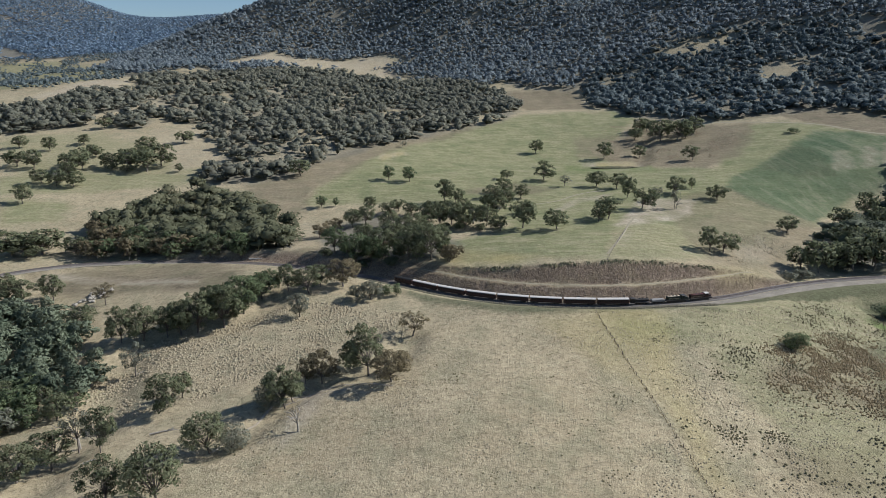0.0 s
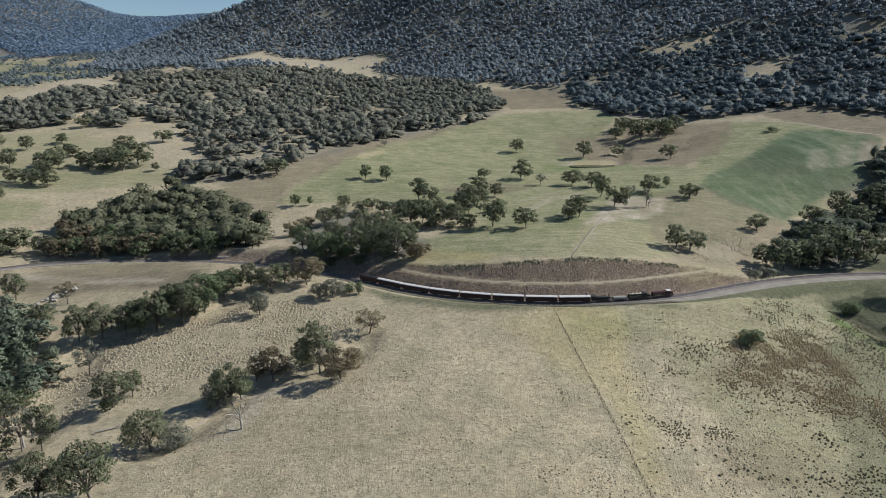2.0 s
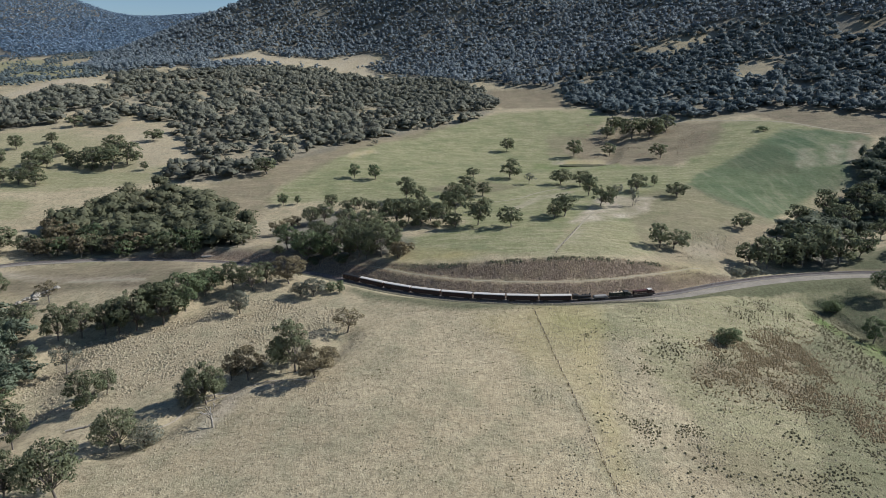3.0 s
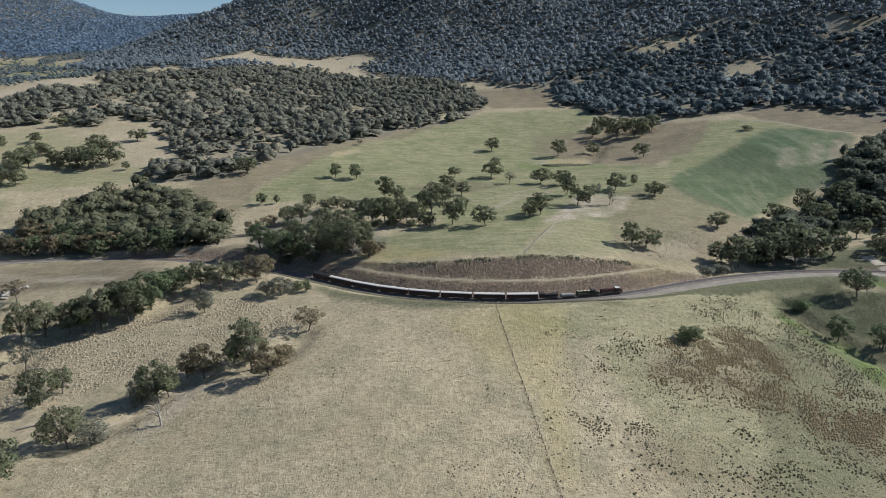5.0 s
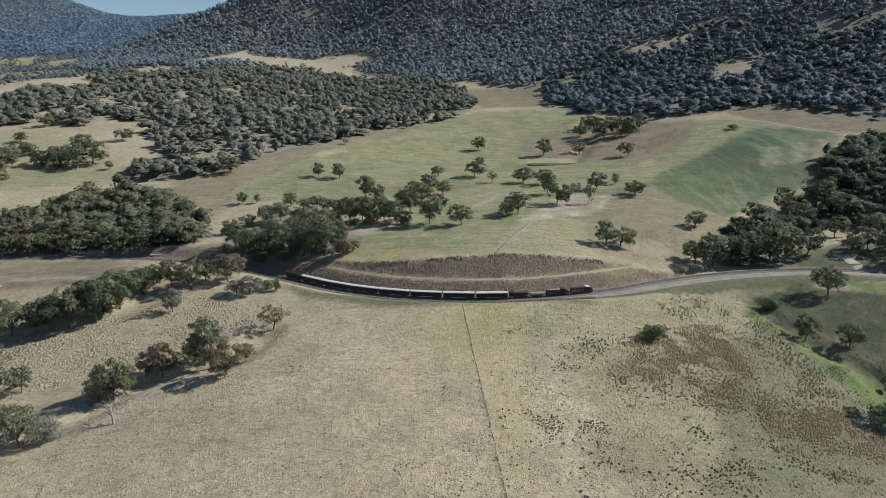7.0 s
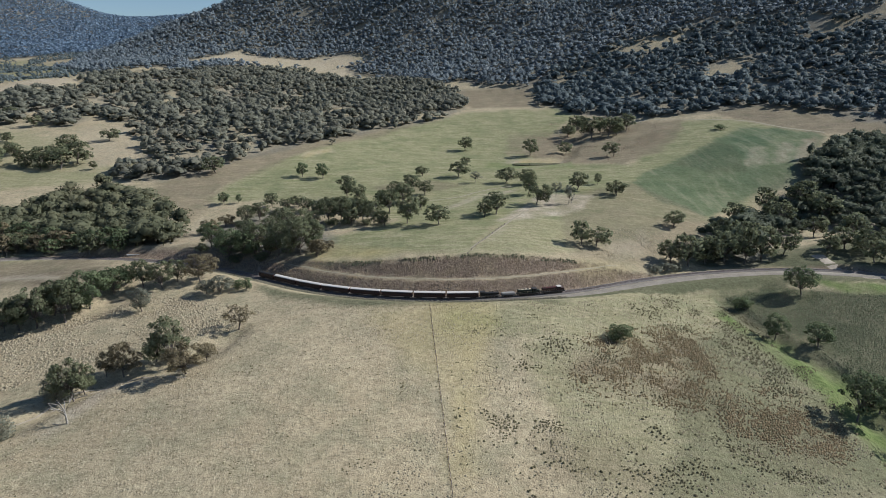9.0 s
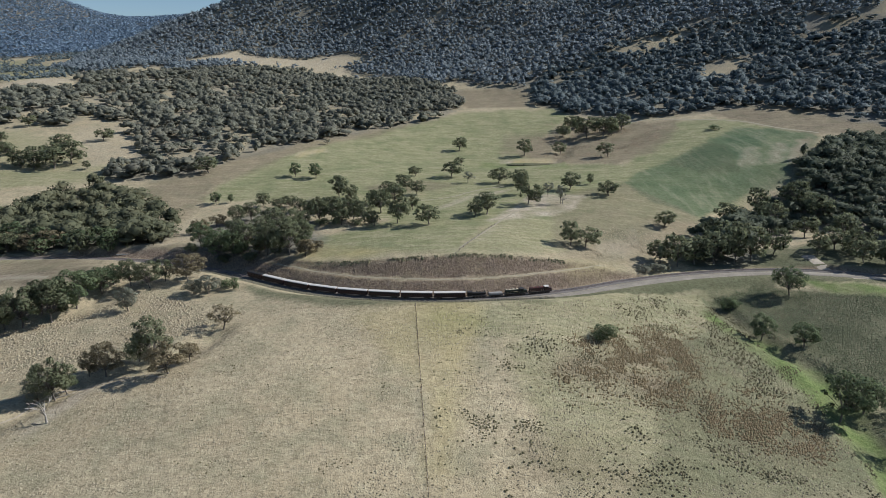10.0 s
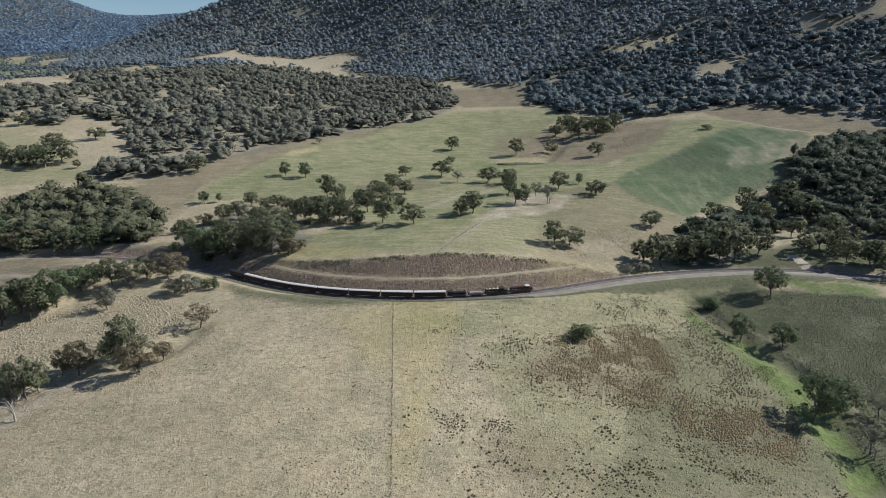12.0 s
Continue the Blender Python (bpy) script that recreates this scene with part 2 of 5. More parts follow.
# broad hills: x, y, radius, rise
HILLS = [
    (400, 2400, 500, 70), (1600, 1000, 500, 66.3), (-1600, 2200, 500, -48.3), (400, 2600, 500, 68.2), (1600, 1400, 500, 73), (1100, 1430, 340, 52.9),
    (-500, 2390, 340, 47.5), (60, 2390, 340, 72.1), (-660, 1030, 240, 31.6), (-100, 1830, 240, -55.2), (-20, 2390, 240, 59.4), (860, 1830, 240, 53.1),
    (1260, 1510, 240, 61.5), (-340, 2390, 240, 51.3), (780, 1830, 240, 42.7), (220, 1270, 160, -41.6), (-420, 1990, 160, -25.3), (140, 790, 160, -25.6),
    (700, 1270, 160, -14.9), (-260, 1110, 160, -16.5), (700, 470, 160, -24.2), (700, 870, 160, -17.1), (-580, 390, 160, 22.2), (300, 950, 160, -19.7),
    (220, 2230, 160, 55), (-100, 1510, 160, -31.2), (-260, 2150, 160, -47.1), (220, 1750, 160, -21), (-820, 2310, 160, 41.8), (-20, 1110, 160, -21.6),
    (-420, 2390, 160, 47), (140, 1030, 160, 15.8), (380, 1190, 160, -9.6), (-2700, 4050, 450, 190), (-2100, 4100, 300, -10), (-1500, 4500, 420, 65),
    (-3300, 3700, 400, 120), (540, 2180, 110, -60), (620, 2400, 150, -75), (-520, 2400, 130, 20), (-730, 2300, 120, 18), (-2330, 4270, 140, 58), (-2480, 4220, 120, 18),
]
# smaller swells and gullies of the valley floor: x, y, radius, rise
SWELLS = [
    (320, 200, 80, -34.3), (-280, 100, 80, 7.9), (380, 100, 80, -45.3), (60, 360, 60, 8.1), (0, 220, 60, 11.4), (180, 100, 60, -9.6),
    (300, 420, 60, -8.1), (-220, 240, 60, -4.6), (140, 420, 60, 7.9), (-120, 100, 60, 12.1), (240, 340, 60, -6.5), (-240, 480, 60, -1.8),
    (360, 260, 60, 14.2), (420, 320, 60, -15), (-80, 480, 60, -5.4), (120, 320, 60, 7.9), (40, 100, 60, 1.9), (-120, 360, 60, 9.6),
    (340, 140, 60, 32.6), (0, 500, 60, 3.3), (-20, 400, 60, 4), (380, 500, 60, -22.9), (360, 380, 60, 7.2), (220, 500, 60, 2.8),
    (-320, 340, 60, 3.7),
]


def natural(x, y):
    z = -5.61 + 2.91 * x / 100 + 15.47 * soft(y - 360, 40) / 100 + -1.83 * soft(y - 900, 120) / 100 + -0.94 * soft(y - 1500, 150) / 100 + -2.60 * soft(260 - y, 40) / 100
    for hx, hy, s, rise in HILLS + SWELLS:
        z = z + rise * np.exp(-((x - hx) ** 2 + (y - hy) ** 2) / (2 * s * s))
    return z


# the railway's centre line, level at z = 0
LINE = [(-420, 215), (-350, 290), (-290, 364), (-258, 391), (-223, 401.5), (-187, 404.5), (-142, 402.5), (-95, 392.5), (-50, 372), (-29, 359), (3, 338.5), (31, 326.5), (62, 320),
        (95, 318.5), (126, 322.5), (160, 332), (199, 349.5), (240, 363), (280, 370), (316, 370), (350, 361), (385, 343), (440, 308), (520, 262)]


def smooth_line(pts, step):
    """A Catmull-Rom curve through pts, in even steps."""
    p = np.array(pts, float)
    p = np.vstack([2 * p[0] - p[1], p, 2 * p[-1] - p[-2]])
    out = []
    for i in range(1, len(p) - 2):
        u = np.linspace(0, 1, 24, endpoint=False)[:, None]
        out.append(0.5 * (2 * p[i] + (p[i + 1] - p[i - 1]) * u + (2 * p[i - 1] - 5 * p[i] + 4 * p[i + 1] - p[i + 2]) * u ** 2
                          + (3 * p[i] - p[i - 1] - 3 * p[i + 1] + p[i + 2]) * u ** 3))
    q = np.vstack(out + [p[-2:-1]])
    s = np.r_[0, np.cumsum(np.hypot(*np.diff(q, axis=0).T))]
    t = np.arange(0, s[-1], step)
    return np.c_[np.interp(t, s, q[:, 0]), np.interp(t, s, q[:, 1])]


RAIL = smooth_line(LINE, 2.0)
RAIL_WAY = np.gradient(RAIL, axis=0)
RAIL_WAY /= np.hypot(RAIL_WAY[:, 0], RAIL_WAY[:, 1])[:, None]


def from_rail(x, y):
    """Signed distance from the line, plus on the hill side."""
    x, y = np.asarray(x, float).ravel(), np.asarray(y, float).ravel()
    best = np.full(x.shape, 1e9)
    near = np.zeros(x.shape, int)
    for k in range(0, len(RAIL), 2):
        d = (x - RAIL[k, 0]) ** 2 + (y - RAIL[k, 1]) ** 2
        m = d < best
        best[m], near[m] = d[m], k
    w = RAIL_WAY[near]
    rx, ry = x - RAIL[near, 0], y - RAIL[near, 1]
    across = rx * -w[:, 1] + ry * w[:, 0]
    return np.sign(across) * np.maximum(np.sqrt(np.maximum(best - (rx * w[:, 0] + ry * w[:, 1]) ** 2, 0)), 0)


def road_reach(x):
    """How far the level strip beside the line reaches on the valley side."""
    return 5.0 + 10.0 * np.clip((x - 120) / 80, 0, 1) - 3 * np.clip((x - 330) / 40, 0, 1)


# washed-out gullies: way points, depth, half width
GULLIES = [
    ([(-81, 182), (-73, 191), (-65, 205), (-54, 222), (-38, 229), (-24, 233), (-17, 252), (-16, 266)], 2.6, 7),
    ([(246, 330), (247, 312), (254, 283), (264, 263), (260, 226), (251, 191), (240, 157)], 2.8, 6.5),
    ([(212, 688), (230, 715), (238, 745), (256, 785), (268, 830), (282, 875)], 3.0, 9),
    ([(-130, 164), (-133, 190), (-133, 215), (-144, 245), (-146, 276), (-129, 289), (-106, 298), (-95, 322)], 3, 10),
]


def gully_depth(x, y):
    z = np.zeros(np.shape(x))
    for pts, deep, half in GULLIES:
        line = smooth_line(pts, 4.0)
        best = np.full(np.shape(x), 1e9)
        for px, py in line:
            best = np.minimum(best, (x - px) ** 2 + (y - py) ** 2)
        z = np.maximum(z, deep * np.clip(1.35 - np.sqrt(best) / half, 0, 1) ** 0.8)
    return z


def ground(x, y):
    shape = np.shape(x)
    x, y = np.asarray(x, float).ravel(), np.asarray(y, float).ravel()
    z = natural(x, y)
    m = (np.abs(y - 360) < 200) & (x > -520) & (x < 620)
    d = from_rail(x[m], y[m])
    zz, xm = z[m], x[m]
    # hill side: a cutting in two lifts with a bench between
    lift = np.where(d < 13.5, np.clip(d - 4.5, 0, None) * 0.72, np.where(d < 17.0, 6.48 + (d - 13.5) * 0.05, 6.65 + (d - 17.0) * 0.74))
    hill = np.maximum(np.minimum(zz, lift), -0.55 * np.clip(d - 4.5, 0, None))
    e = np.clip(-d - road_reach(xm), 0, None)
    vale = np.maximum(np.minimum(zz, e * 0.36), -e * 0.55)
    zz = np.where(d > 0, hill, vale)
    z[m] = zz
    n = (y < 900) & (y > 60) & (np.abs(x) < 420)
    z[n] -= gully_depth(x[n], y[n])
    return z.reshape(shape)


# ---- small noise for land cover and scatter ----
def hashed(i, j, seed):
    v = np.sin(i * 127.1 + j * 311.7 + seed * 74.7) * 43758.5453
    return v - np.floor(v)


def value_noise(x, y, size, seed=0):
    x, y = x / size, y / size
    i, j = np.floor(x), np.floor(y)
    u, v = x - i, y - j
    u, v = u * u * (3 - 2 * u), v * v * (3 - 2 * v)
    return (hashed(i, j, seed) * (1 - u) + hashed(i + 1, j, seed) * u) * (1 - v) + (hashed(i, j + 1, seed) * (1 - u) + hashed(i + 1, j + 1, seed) * u) * v


def fractal(x, y, size, seed=0, octaves=3):
    return sum(value_noise(x, y, size / 2 ** k, seed + k) * 0.5 ** k for k in range(octaves)) / (2 - 0.5 ** (octaves - 1))


def inside(poly, x, y):
    """Whether points lie in a polygon, 0 or 1."""
    hit = np.zeros(np.shape(x), bool)
    for k in range(len(poly)):
        (x0, y0), (x1, y1) = poly[k - 1], poly[k]
        if y0 != y1:
            hit ^= ((y0 > y) != (y1 > y)) & (x < (x1 - x0) * (y - y0) / (y1 - y0) + x0)
    return hit


def patch(poly, x, y, ragged=6.0, seed=0):
    """A land-cover mask with an uneven, soft edge."""
    m = np.zeros(np.shape(x))
    for k in range(5):
        a = k * 1.2566
        dx = ragged * (fractal(x, y, ragged * 4, seed) - 0.5) * 2 + ragged * 0.3 * math.cos(a)
        dy = ragged * (fractal(x, y, ragged * 4, seed + 9) - 0.5) * 2 + ragged * 0.5 * math.sin(a)
        m += inside(poly, x + dx, y + dy) * 0.2
    return m


# outlines of the land's covers, on the plan
WOOD_BY_LINE = [(-263, 416), (-227, 408), (-176, 406), (-139, 408), (-104, 413), (-108, 444), (-120, 479), (-157, 522), (-170, 537), (-219, 563), (-248, 544), (-262, 521), (-269, 487), (-268, 451), (-259, 414)]
WOOD_EAST = [(251, 390), (292, 394), (329, 438), (388, 491), (405, 460), (413, 416), (461, 411), (634, 590), (635, 681), (597, 692), (523, 672), (470, 624), (425, 556), (372, 528), (309, 471), (259, 419)]
GULLY_THICKET = [(-273, 320), (-246, 337), (-217, 325), (-186, 299), (-163, 268), (-150, 240), (-148, 215), (-159, 208), (-171, 195), (-228, 244)]
GROVE = [(-77, 399), (-57, 386), (-22, 377), (8, 368), (10, 397), (-18, 476), (-67, 517), (-84, 491), (-92, 454)]
KNOLL_WOOD = [(-473, 974), (-521, 1116), (-581, 1195), (-581, 1340), (-470, 1386), (-409, 1553), (-253, 1661), (-125, 1552), (-41, 1518), (53, 1417), (133, 1286), (130, 1053), (78, 934), (-1, 860), (-66, 777), (-109, 715), (-140, 651), (-161, 632), (-201, 633), (-248, 692), (-311, 799), (-388, 868), (-422, 923)]
KNOLL_CLEARINGS = [([(-89, 960), (-51, 972), (-64, 1092), (-101, 1095)], 0.03), ([(-162, 697), (-137, 711), (-154, 777), (-175, 764)], 0.05), ([(45, 929), (97, 971), (94, 1022), (53, 981)], 0.05), ([(-387, 843), (-322, 847), (-234, 651), (-279, 639)], 0.06), ([(-201, 858), (-179, 900), (-139, 764), (-154, 725)], 0.25), ([(-398, 1085), (-378, 1148), (-328, 1022), (-343, 969)], 0.3), ([(-475, 963), (-453, 1003), (-378, 906), (-408, 863)], 0.3), ([(-225, 698), (-188, 721), (-149, 633), (-195, 631)], 0.4), ([(-213, 1201), (-179, 1246), (-148, 1158), (-182, 1099)], 0.35)]
LEFT_WOODS = [
    [(-577, 926), (-561, 1011), (-522, 1053), (-465, 1001), (-449, 912), (-485, 878), (-459, 819), (-489, 787), (-538, 759), (-616, 756), (-692, 867), (-601, 890)],
    [(-448, 839), (-435, 885), (-437, 944), (-402, 880), (-391, 800), (-436, 823)],
    [(-257, 610), (-236, 647), (-200, 631), (-166, 649), (-142, 627), (-182, 597), (-223, 589)],
]
HILL_WOOD = [(-965, 1767), (-676, 1400), (-485, 1428), (-420, 1590), (-257, 1685), (-128, 1580), (-43, 1549), (53, 1439), (134, 1297), (163, 1353), (275, 1282), (336, 1394), (405, 1378), (471, 1447), (570, 1448), (659, 1454), (792, 1353), (895, 1215), (1010, 1300), (930, 1480), (760, 1690), (560, 1960), (380, 2080), (60, 2160), (-160, 2290), (-450, 2480), (-900, 2520), (-1150, 2450)]
HILL_CLEARINGS = [([(-588, 1595), (-584, 1719), (-502, 1935), (-394, 1850), (-286, 1833), (-175, 1865), (-87, 1796), (-109, 1779), (-162, 1753), (-137, 1673), (-41, 1598), (-88, 1556), (-123, 1596), (-144, 1515), (-225, 1633), (-272, 1660), (-404, 1631), (-480, 1648)], 0.015), ([(89, 1367), (110, 1423), (161, 1385), (164, 1306), (121, 1297)], 0.02), ([(-664, 1371), (-663, 1515), (-536, 1532), (-502, 1439), (-601, 1384)], 0.02), ([(526, 1348), (609, 1352), (625, 1410), (578, 1433)], 0.08), ([(771, 1187), (857, 1154), (903, 1228), (840, 1257)], 0.12)]
SLOPE_WOOD = [(279, 1270), (249, 1069), (286, 960), (366, 879), (464, 877), (547, 871), (598, 753), (631, 731), (885, 1068), (890, 1208), (788, 1345), (655, 1444), (567, 1438), (468, 1436), (402, 1368), (334, 1384)]
SLOPE_CLEARINGS = [([(443, 1386), (519, 1327), (609, 1352), (622, 1404), (564, 1428), (483, 1402)], 0.1), ([(505, 1059), (609, 1091), (640, 1168), (574, 1155)], 0.1), ([(743, 1174), (857, 1154), (887, 1203), (820, 1240)], 0.1), ([(303, 1219), (380, 1274), (425, 1318), (399, 1351), (328, 1322)], 0.3), ([(464, 877), (547, 871), (598, 753), (664, 722), (707, 917), (604, 981)], 0.8), ([(371, 905), (493, 926), (620, 1012), (539, 1028), (422, 957)], 0.5), ([(569, 1218), (673, 1078), (683, 968), (780, 1032), (724, 1174)], 0.85)]
EAST_SPUR = [(424, 559), (432, 590), (456, 621), (491, 650), (533, 659), (601, 671), (517, 549), (460, 523)]
SLOPE_SCATTER = [(512, 879), (560, 794), (635, 717), (748, 884), (647, 990), (539, 959)]
VALLEY_WOOD = [(-826, 1065), (-724, 1041), (-665, 1037), (-633, 1061), (-643, 1148), (-632, 1258), (-684, 1455), (-593, 1486), (-560, 1579), (-852, 1974), (-1299, 2546), (-1546, 2583), (-1770, 2578), (-1926, 2514)]
VALLEY_CLEARINGS = [([(-2300, 3000), (-2015, 2950), (-1690, 2670), (-1770, 2560), (-2050, 2600)], 0.05), ([(-1586, 2568), (-1505, 2561), (-1186, 1998), (-1298, 2075)], 0.04), ([(-1261, 2227), (-1048, 2050), (-985, 1895), (-995, 1785)], 0.04), ([(-1659, 2412), (-1438, 2261), (-1282, 1971), (-1411, 2044)], 0.04), ([(-990, 1579), (-1013, 1682), (-880, 1449), (-914, 1452)], 0.04), ([(-926, 1981), (-816, 1929), (-778, 1876), (-886, 1912)], 0.04)]
RANGE_WOOD = [(-2800, 2800), (-1922, 2602), (-1770, 2578), (-1534, 2563), (-1309, 2560), (-1100, 2500), (-950, 3600), (-1150, 4700), (-3400, 4450)]
GREENS = [
    ([(99, 356), (133, 437), (219, 505), (268, 481), (233, 425), (165, 381), (112, 351)], 0.75),
    ([(-983, 1143), (-716, 1054), (-692, 1198), (-758, 1426), (-676, 1400), (-998, 1826), (-1445, 2425), (-1749, 2499), (-2093, 2402)], 0.75),
    ([(-438, 621), (-361, 588), (-297, 588), (-226, 596), (-236, 662), (-274, 629), (-329, 717), (-434, 788), (-535, 754)], 0.55),
    ([(-121, 553), (-97, 659), (-63, 755), (14, 863), (134, 1003), (289, 1012), (282, 941), (239, 857), (189, 787), (198, 685), (271, 639), (274, 553), (232, 488), (171, 432), (124, 415), (97, 350), (11, 365), (2, 414), (49, 439), (-32, 538), (-120, 532)], 1),
    ([(264, 618), (408, 835), (464, 811), (516, 705), (425, 581), (371, 548), (292, 478), (242, 466), (213, 518)], 1),
    ([(146, 415), (225, 478), (253, 514), (234, 462), (184, 406), (151, 361), (105, 350)], 0.6),
    ([(76, 281), (235, 351), (289, 357), (285, 340), (243, 317), (185, 272), (136, 254), (78, 251)], 0.6),
    ([(116, 255), (246, 319), (270, 207), (253, 181), (118, 160)], 0.55),
    ([(-257, 428), (-211, 391), (-182, 394), (-178, 414), (-224, 439)], 0.8),
    ([(-426, 538), (-315, 565), (-231, 596), (-240, 630), (-346, 617), (-476, 599)], 0.8),
    ([(-348, 473), (-309, 491), (-327, 531), (-392, 540)], 0.9),
    ([(-501, 704), (-421, 745), (-434, 784), (-532, 751)], 0.5),
]
BROWNS = [
    ([(271, 368), (292, 386), (316, 389), (333, 380), (333, 371), (312, 368)], 0.7),
    ([(-252, 391), (-147, 402), (-138, 357), (-188, 366), (-238, 379)], 0.8),
    # brown-grey hill clearing, its brown also painting in the slope's shade
    ([(715, 1158), (841, 1129), (935, 1087), (903, 1228), (790, 1262)], 0.8),
    ([(186, 509), (258, 567), (275, 516), (298, 481), (268, 424), (201, 365), (160, 358), (166, 411)], 0.6),
    ([(-197, 552), (-149, 633), (-122, 594), (-121, 504), (-120, 475), (-158, 531)], 0.7),
    ([(378, 879), (464, 860), (522, 726), (561, 698), (637, 671), (659, 844), (573, 921), (489, 916)], 0.75),
    ([(421, 582), (484, 679), (509, 692), (426, 569)], 0.85),
    ([(-188, 584), (-141, 667), (-102, 746), (-45, 835), (61, 919), (15, 850), (-50, 759), (-96, 655), (-125, 569), (-125, 518), (-154, 545)], 0.75),
    ([(261, 885), (412, 845), (374, 758), (322, 683), (271, 639), (198, 685), (184, 754)], 0.85),
    ([(112, 1320), (272, 1298), (240, 1041), (137, 1038)], 0.9),
    ([(-93, 366), (-6, 364), (-19, 359), (8, 363), (-94, 422), (-112, 406)], 0.8),
    ([(-271, 381), (-123, 374), (-121, 347), (-192, 339), (-228, 344)], 1),
    ([(16, 572), (70, 605), (111, 571), (48, 538)], 0.7),
    ([(458, 864), (573, 921), (698, 823), (600, 688), (510, 706), (467, 817)], 1),
    ([(177, 853), (232, 859), (216, 743), (161, 741)], 0.6),
    ([(151, 361), (213, 399), (219, 379), (204, 365), (175, 362)], 0.5),
]
BARES = [
    ([(158, 688), (190, 693), (224, 690), (228, 703), (190, 708), (156, 702)], 1.0),
    ([(160, 668), (190, 664), (222, 668), (222, 660), (190, 655), (158, 660)], 0.6),
    (VALLEY_CLEARINGS[0][0], 0.7),
    ([(384, 613), (417, 660), (434, 665), (401, 610)], 0.6),
    ([(416, 613), (457, 674), (472, 681), (427, 611)], 0.6),
    ([(121, 423), (165, 523), (213, 518), (193, 466), (152, 437)], 0.95),
    ([(-128, 406), (-116, 475), (-114, 497), (-100, 482), (-94, 422), (-100, 403)], 0.4),
    ([(-602, 1667), (-502, 1935), (-388, 1872), (-154, 1827), (-116, 1596), (-260, 1701), (-462, 1685)], 0.6),
    ([(-629, 955), (-645, 1104), (-671, 1262), (-573, 1158), (-557, 1078), (-589, 1053), (-597, 956)], 0.7),
    ([(-73, 694), (-39, 725), (-45, 742), (-71, 717)], 1),
    ([(-376, 811), (-322, 821), (-236, 662), (-274, 629), (-329, 717)], 0.3),
    ([(-58, 184), (-57, 194), (-52, 222), (-24, 220), (-26, 218), (-45, 211), (-50, 186)], 0.9),
    ([(-262, 378), (-146, 349), (-148, 356), (-252, 385)], 0.8),
    ([(389, 614), (426, 651), (414, 616), (390, 605)], 0.6),
    ([(413, 610), (462, 676), (467, 675), (420, 608)], 0.6),
    ([(440, 620), (492, 691), (489, 676), (441, 600)], 0.6),
    ([(210, 416), (234, 445), (213, 385), (193, 380), (180, 384)], 0.35),
    ([(-132, 408), (-126, 412), (-117, 407), (-119, 403)], 0.8),
    ([(74, 281), (77, 281), (84, 156), (82, 155)], 0.35),
    ([(97, 351), (128, 415), (130, 412), (100, 351)], 0.4),
    ([(85, 485), (118, 533), (150, 552), (147, 537), (118, 516), (86, 470)], 0.6),
]
LUSHES = [
    ([(234, 322), (238, 306), (257, 288), (267, 269), (271, 236), (262, 216), (259, 190), (253, 181), (239, 178), (244, 210), (246, 250), (240, 277), (227, 310)], 0.9),
    ([(305, 354), (338, 341), (352, 329), (347, 321), (317, 333)], 0.9),
    ([(82, 277), (104, 274), (117, 266), (83, 265)], 0.6),
    ([(136, 699), (226, 673), (224, 639), (133, 665)], 0.6),
]
WEEDS = [
    ([(136, 249), (156, 263), (204, 278), (198, 233), (178, 209), (147, 218), (125, 222)], 0.9),
    ([(186, 211), (226, 241), (233, 215), (225, 194), (194, 193)], 0.8),
    ([(106, 185), (143, 196), (166, 172), (118, 160)], 0.6),
]
SCRUBS = [
    ([(238, 336), (262, 332), (268, 288), (278, 262), (274, 225), (264, 186), (246, 188), (252, 226), (253, 262), (243, 285), (235, 312)], 0.8),
    ([(247, 337), (283, 352), (306, 343), (350, 325), (375, 303), (259, 158), (259, 190), (271, 229), (273, 270), (255, 304)], 0.9),
    ([(-29, 332), (-3, 306), (36, 289), (76, 284), (133, 292), (152, 302), (134, 300), (74, 315), (13, 314)], 0.8),
    ([(318, 618), (385, 701), (406, 680), (380, 595), (344, 593)], 0.45),
    ([(236, 384), (324, 413), (442, 458), (485, 442), (427, 368), (375, 362), (323, 376)], 0.9),
    ([(237, 357), (292, 362), (282, 350), (245, 332)], 0.6),
    # broad grey-green growth, partly painting in the dimmer light on this side
    ([(197, 265), (243, 310), (266, 256), (255, 185), (236, 158), (141, 146), (165, 200)], 0.5),
]
CROPS = [
    ([(277, 592), (336, 648), (453, 766), (526, 711), (422, 570), (368, 553), (296, 486), (266, 512), (259, 561)], 0.8),
    ([(331, 637), (451, 756), (502, 737), (401, 630), (339, 595)], 1),
]
GOLDS = [
    ([(170, 688), (215, 690), (224, 703), (180, 706)], 1.0),
    ([(38, 284), (106, 287), (102, 240), (93, 212), (87, 160), (80, 160), (78, 212), (58, 244)], 0.6),
    ([(6, 386), (64, 361), (30, 354), (1, 364)], 0.8),
    ([(177, 369), (208, 377), (183, 346), (165, 341), (160, 353)], 0.4),
    ([(-73, 694), (-39, 725), (-45, 742), (-71, 717)], 0.9),
]
NEAR_FIELD = [(-59, 218), (-27, 229), (-16, 284), (11, 290), (73, 285), (150, 298), (228, 337), (227, 275), (253, 243), (233, 157), (-83, 136)]
STONY_SLOPE = [(-147, 287), (-101, 304), (-81, 323), (-32, 303), (-6, 290), (-21, 260), (-52, 252), (-83, 238), (-97, 222), (-132, 208), (-165, 235)]
REED_FIELD = [(84, 233), (93, 273), (150, 294), (233, 346), (249, 319), (259, 254), (242, 179), (233, 156), (85, 139)]
